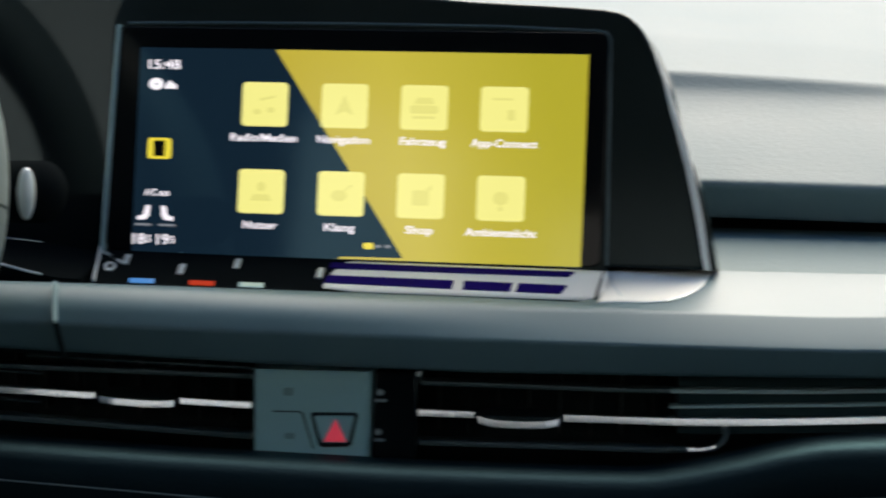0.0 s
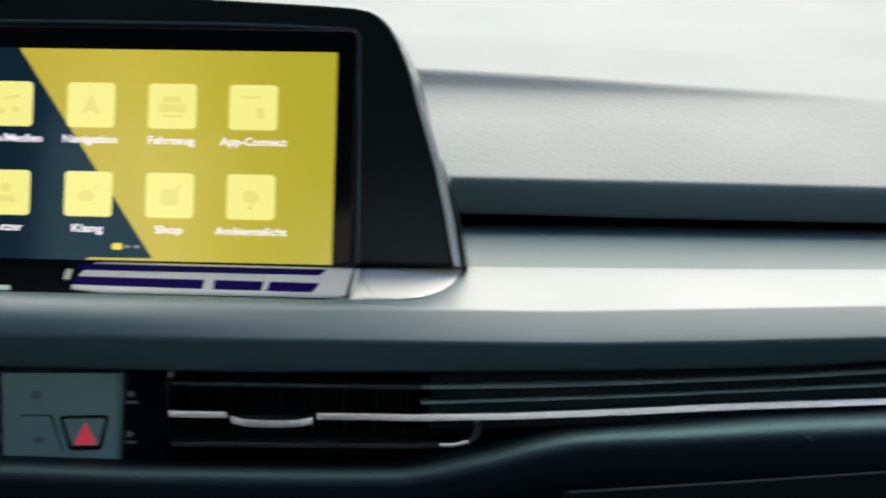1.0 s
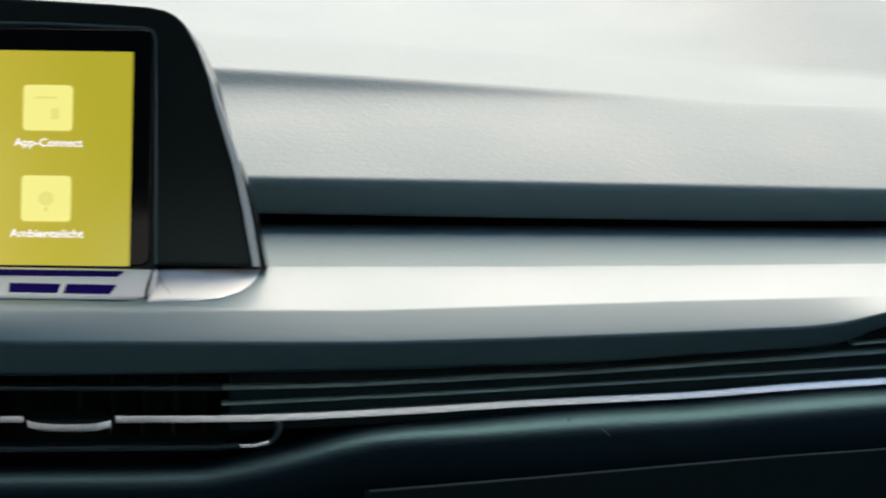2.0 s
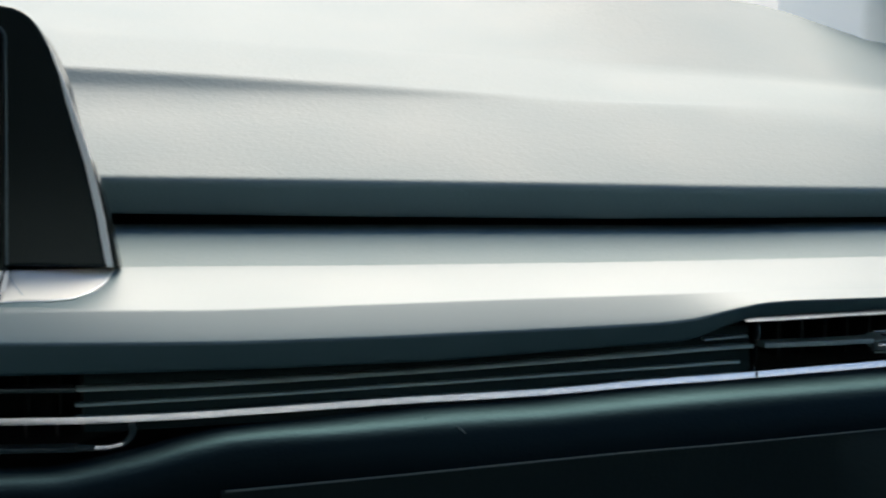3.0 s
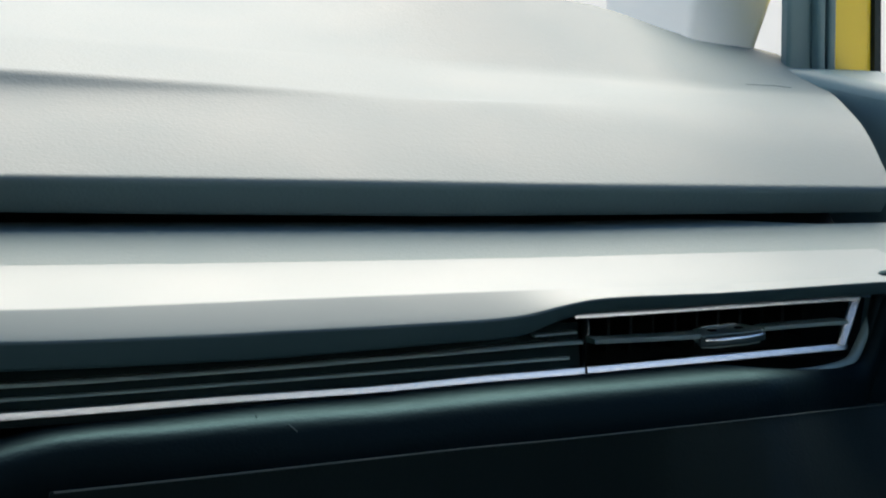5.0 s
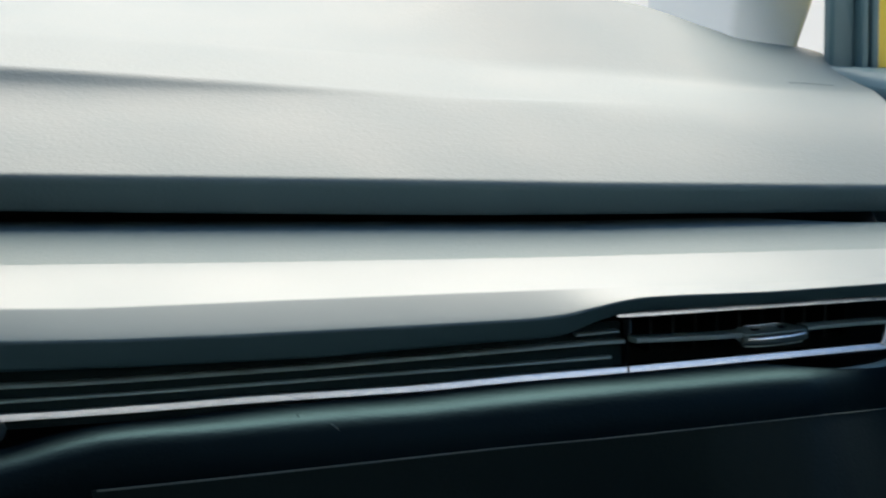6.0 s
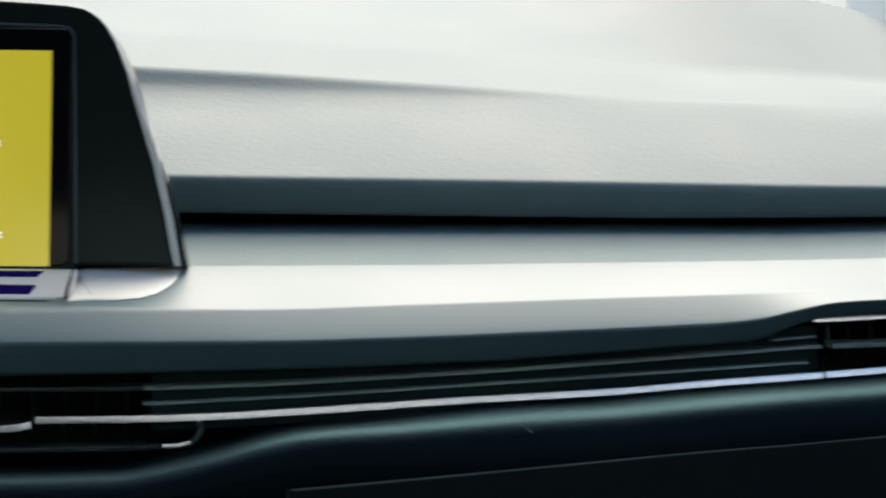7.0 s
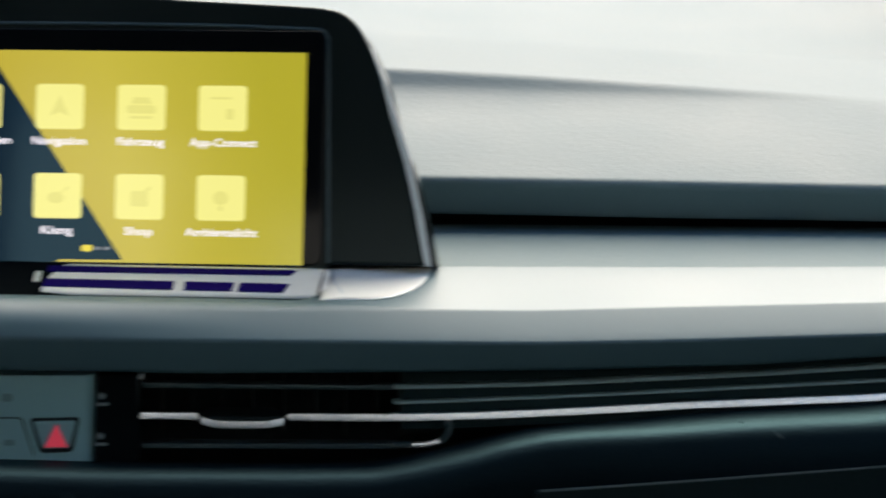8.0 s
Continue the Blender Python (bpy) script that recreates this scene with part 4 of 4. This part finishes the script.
wheel = thing("steering_wheel", "grey leather steering wheel in front of the driver seat", "steering wheel", (-0.378, 0.98, 0.89))
WM = Matrix.Translation((-0.3845, 0.980, 0.8905)) @ Euler((radians(69), 0, 0)).to_matrix().to_4x4()
rim_pts = [WM @ Vector((0.1485 * math.cos(2 * math.pi * i / 72), 0.1485 * math.sin(2 * math.pi * i / 72), 0)) for i in range(73)]
under(part("rim", tube(rim_pts, 0.0185, 14), LEATHER, None, "grey leather rim"), wheel)
hub = part("hub", slab(round_rect(0, -0.005, 0.14, 0.11, 0.045), (0, 0, -0.05), WM), BLACK, None, "black hub")
rounded(under(hub, wheel), 0.008, 3)
for sgn in (-1, 1):
    sp = part("spoke", slab([(sgn * 0.06, 0.022), (sgn * 0.142, 0.012), (sgn * 0.142, -0.018), (sgn * 0.06, -0.04)], (0, 0, -0.02), WM), BLACK, None, "black spoke")
    rounded(under(sp, wheel), 0.004, 2)
under(part("column", tube([WM @ Vector((0, 0, -0.04)), WM @ Vector((0, 0, -0.30))], 0.045, 16), BLACK), wheel)

stalk = thing("wiper_stalk", "black wiper stalk with a silver end ring behind the steering wheel", "stalk", (-0.25, 1.0, 0.89))
arm = part("lever", tube(smooth_path([Vector((-0.36, 1.02, 0.874)), Vector((-0.30, 1.018, 0.885)), Vector((-0.245, 1.018, 0.894)), Vector((-0.2085, 1.018, 0.8958))]), 0.0150, 16), SILLBLACK)
under(arm, stalk)
tip = bmesh.new()
bmesh.ops.create_uvsphere(tip, u_segments=20, v_segments=12, radius=1.0)
for v in tip.verts:
    v.co = Vector((-0.2090 + v.co.x * 0.0115, 1.018 + v.co.y * 0.0150, 0.8958 + v.co.z * 0.0150))
under(part("tip", tip, SILLBLACK, None, "rounded black tip"), stalk)
bm = bmesh.new()
bmesh.ops.create_uvsphere(bm, u_segments=20, v_segments=12, radius=1.0)
for v in bm.verts:
    v.co = Vector((-0.2131 + v.co.x * 0.0042, 0.999 + v.co.y * 0.0040, 0.8964 + v.co.z * 0.0124))
under(part("end_ring", bm, EDGE, None, "silver grey oval switch"), stalk)

# ---- cabin shell ----
def wall(name, lo, hi, mat, label, category, kind="structure"):
    return tagged(part(name, box(lo, hi), mat, None, label, smooth=False), label, category, "", kind)


door = thing("car_door", "blue grey car door with rubber seals and yellow outer frame", "car door", (0.9, 0.6, 0.25))
dp = part("door_trim", slab([(0.815, -0.60, 0.933), (0.815, 1.20, 0.942), (0.815, 1.377, 0.9525), (0.815, 1.482, 0.9610), (0.815, 1.62, 0.9610), (0.815, 1.62, 0.25), (0.815, -0.60, 0.25)], (0.075, 0, 0)), DOORSKIN, None, "blue grey grained door trim")
rounded(under(dp, door), 0.010, 4)
under(part("frame_post", slab([(0.8230, 1.53, 1.06), (0.8446, 1.53, 1.06), (0.8502, 1.53, 0.955), (0.8262, 1.53, 0.955)], (0.01, 0.03, 0)), SEAL, None, "dark grey door frame post"), door)
rounded(door.children[-1], 0.004, 3)
for x0 in (0.8451, 0.8546):
    under(part("seal", slab([(x0, 1.52, 1.06), (x0 + 0.0069, 1.52, 1.06), (x0 + 0.0107, 1.52, 0.955), (x0 + 0.0038, 1.52, 0.955)], (0, 0.02, 0)), SEAL, None, "rubber door seal"), door)
    rounded(door.children[-1], 0.0025, 3)
under(part("outer_frame", slab([(0.8631, 1.53, 1.06), (0.8971, 1.53, 1.06), (0.9027, 1.53, 0.94), (0.8665, 1.53, 0.94)], (0, 0.08, 0)), YELLOW, None, "yellow painted outer frame"), door)
rounded(door.children[-1], 0.006, 3)
under(part("outer_seal", slab([(0.8981, 1.525, 1.06), (0.9037, 1.525, 1.06), (0.9098, 1.525, 0.94), (0.9039, 1.525, 0.94)], (0, 0.04, 0)), BLACK, None, "black outer seal"), door)

bm = bmesh.new()
PILLAR = (((0.7150, 1.640, 0.9640), (0.7552, 1.570, 0.9540), (0.8158, 1.580, 0.9540), (0.8500, 1.720, 0.9540)), ((0.7320, 1.685, 1.0260), (0.7860, 1.620, 1.0250), (0.8640, 1.625, 1.0250), (0.8750, 1.750, 1.0300)),
          ((0.825, 1.620, 1.100), (0.835, 1.600, 1.090), (0.880, 1.600, 1.090), (0.890, 1.660, 1.120)), ((0.720, 0.780, 1.390), (0.730, 0.760, 1.360), (0.790, 0.760, 1.360), (0.790, 0.800, 1.400)))
rings = [[bm.verts.new(c) for c in r] for r in PILLAR]
for a, b in zip(rings, rings[1:]):
    for i in range(4):
        bm.faces.new((a[i], a[(i + 1) % 4], b[(i + 1) % 4], b[i]))
bm.faces.new(rings[0])
bm.faces.new(rings[-1])
pillar = tagged(part("windscreen_pillar", bm, CLOTH, sharp=60), "light grey lined windscreen pillar beside the glass", "pillar", "", "structure")
rounded(pillar, 0.005, 4, 10)
# unseen shell closing the cabin; its dark teal dims and tints bounced light
wall("wall_left", (-0.90, -1.15, 0.2), (-0.80, 1.93, 0.90), DARKCLOTH, "dark driver side door wall", "wall")
# height of the rear opening is set by what the chrome strips mirror
wall("wall_rear", (-0.9, -1.25, 0.2), (0.9, -1.15, 1.14), DARKCLOTH, "dark rear bulkhead of the cabin", "wall")
wall("wall_rear_top", (-0.9, -1.25, 1.36), (0.9, -1.15, 1.45), DARKCLOTH, "dark rear window header", "wall")
wall("wall_right_front", (0.815, 1.62, 0.2), (0.90, 1.93, 0.90), DARKCLOTH, "dark front side wall of the cabin", "wall")
wall("wall_right", (0.80, -1.15, 0.2), (0.90, -0.6, 0.955), DARKCLOTH, "dark rear passenger side wall", "wall")
wall("wall_front", (-0.9, 1.93, 0.14), (0.9, 2.00, 0.88), DARKCLOTH, "dark bulkhead behind the dashboard", "wall")
wall("floor", (-0.9, -1.2, 0.14), (0.9, 1.93, 0.20), DARKCLOTH, "dark carpeted cabin floor", "floor")
for sgn, side_name in ((-1, "left"), (1, "right")):
    wall("roof_rail_" + side_name, (sgn * 0.76 - 0.06, -1.2, 1.36), (sgn * 0.76 + 0.06, 0.72, 1.42), DARKCLOTH, "dark roof rail lining", "trim")
# unseen post, added to keep the left window out of the gloss surfaces
wall("door_post_left", (-0.86, -0.20, 0.95), (-0.78, 0.15, 1.40), DARKCLOTH, "unseen dark post added to block the left window in reflections", "pillar")
for sgn, side_name in ((-1, "left"), (1, "right")):
    wall("rear_post_" + side_name, (sgn * 0.84 - 0.05, -1.15, 0.956), (sgn * 0.84 + 0.05, -0.95, 1.36), DARKCLOTH, "dark rear post under the roof", "pillar")
tagged(part("windscreen_pillar_left", slab([(-0.84, 1.62, 0.90), (-0.84, 1.50, 0.90), (-0.74, 0.70, 1.38), (-0.70, 0.76, 1.40)], (-0.05, 0, 0)), CLOTH), "light grey lined windscreen pillar on the driver side", "pillar", "", "structure")
wall("door_belt_left", (-0.90, -1.15, 0.90), (-0.80, 1.50, 0.955), DARKCLOTH, "dark driver side window belt", "trim")
wall("ceiling", (-0.72, -1.2, 1.38), (0.72, 0.45, 1.42), DARKCLOTH, "dark roof lining", "ceiling")
wall("ceiling_front", (-0.72, 0.45, 1.36), (0.72, 0.72, 1.40), DARKCLOTH, "dark front roof lining", "ceiling")

# ---- outside ----
wall("ground", (-300, -300, -0.02), (300, 300, 0.0), FLOORING, "pale concrete ground outside the car", "ground")
# added glowing ring: white outside the glass and fill light for the cabin
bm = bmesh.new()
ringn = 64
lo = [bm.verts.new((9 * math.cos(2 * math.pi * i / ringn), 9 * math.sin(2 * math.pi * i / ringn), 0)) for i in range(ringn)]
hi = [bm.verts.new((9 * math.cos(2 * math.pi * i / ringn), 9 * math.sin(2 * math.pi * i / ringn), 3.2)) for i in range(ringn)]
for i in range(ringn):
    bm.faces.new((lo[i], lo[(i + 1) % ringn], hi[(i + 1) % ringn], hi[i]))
tagged(part("backdrop", bm, BACKDROP_GLOW, None), "glowing white backdrop added for the bright outside", "backdrop", "", "structure")
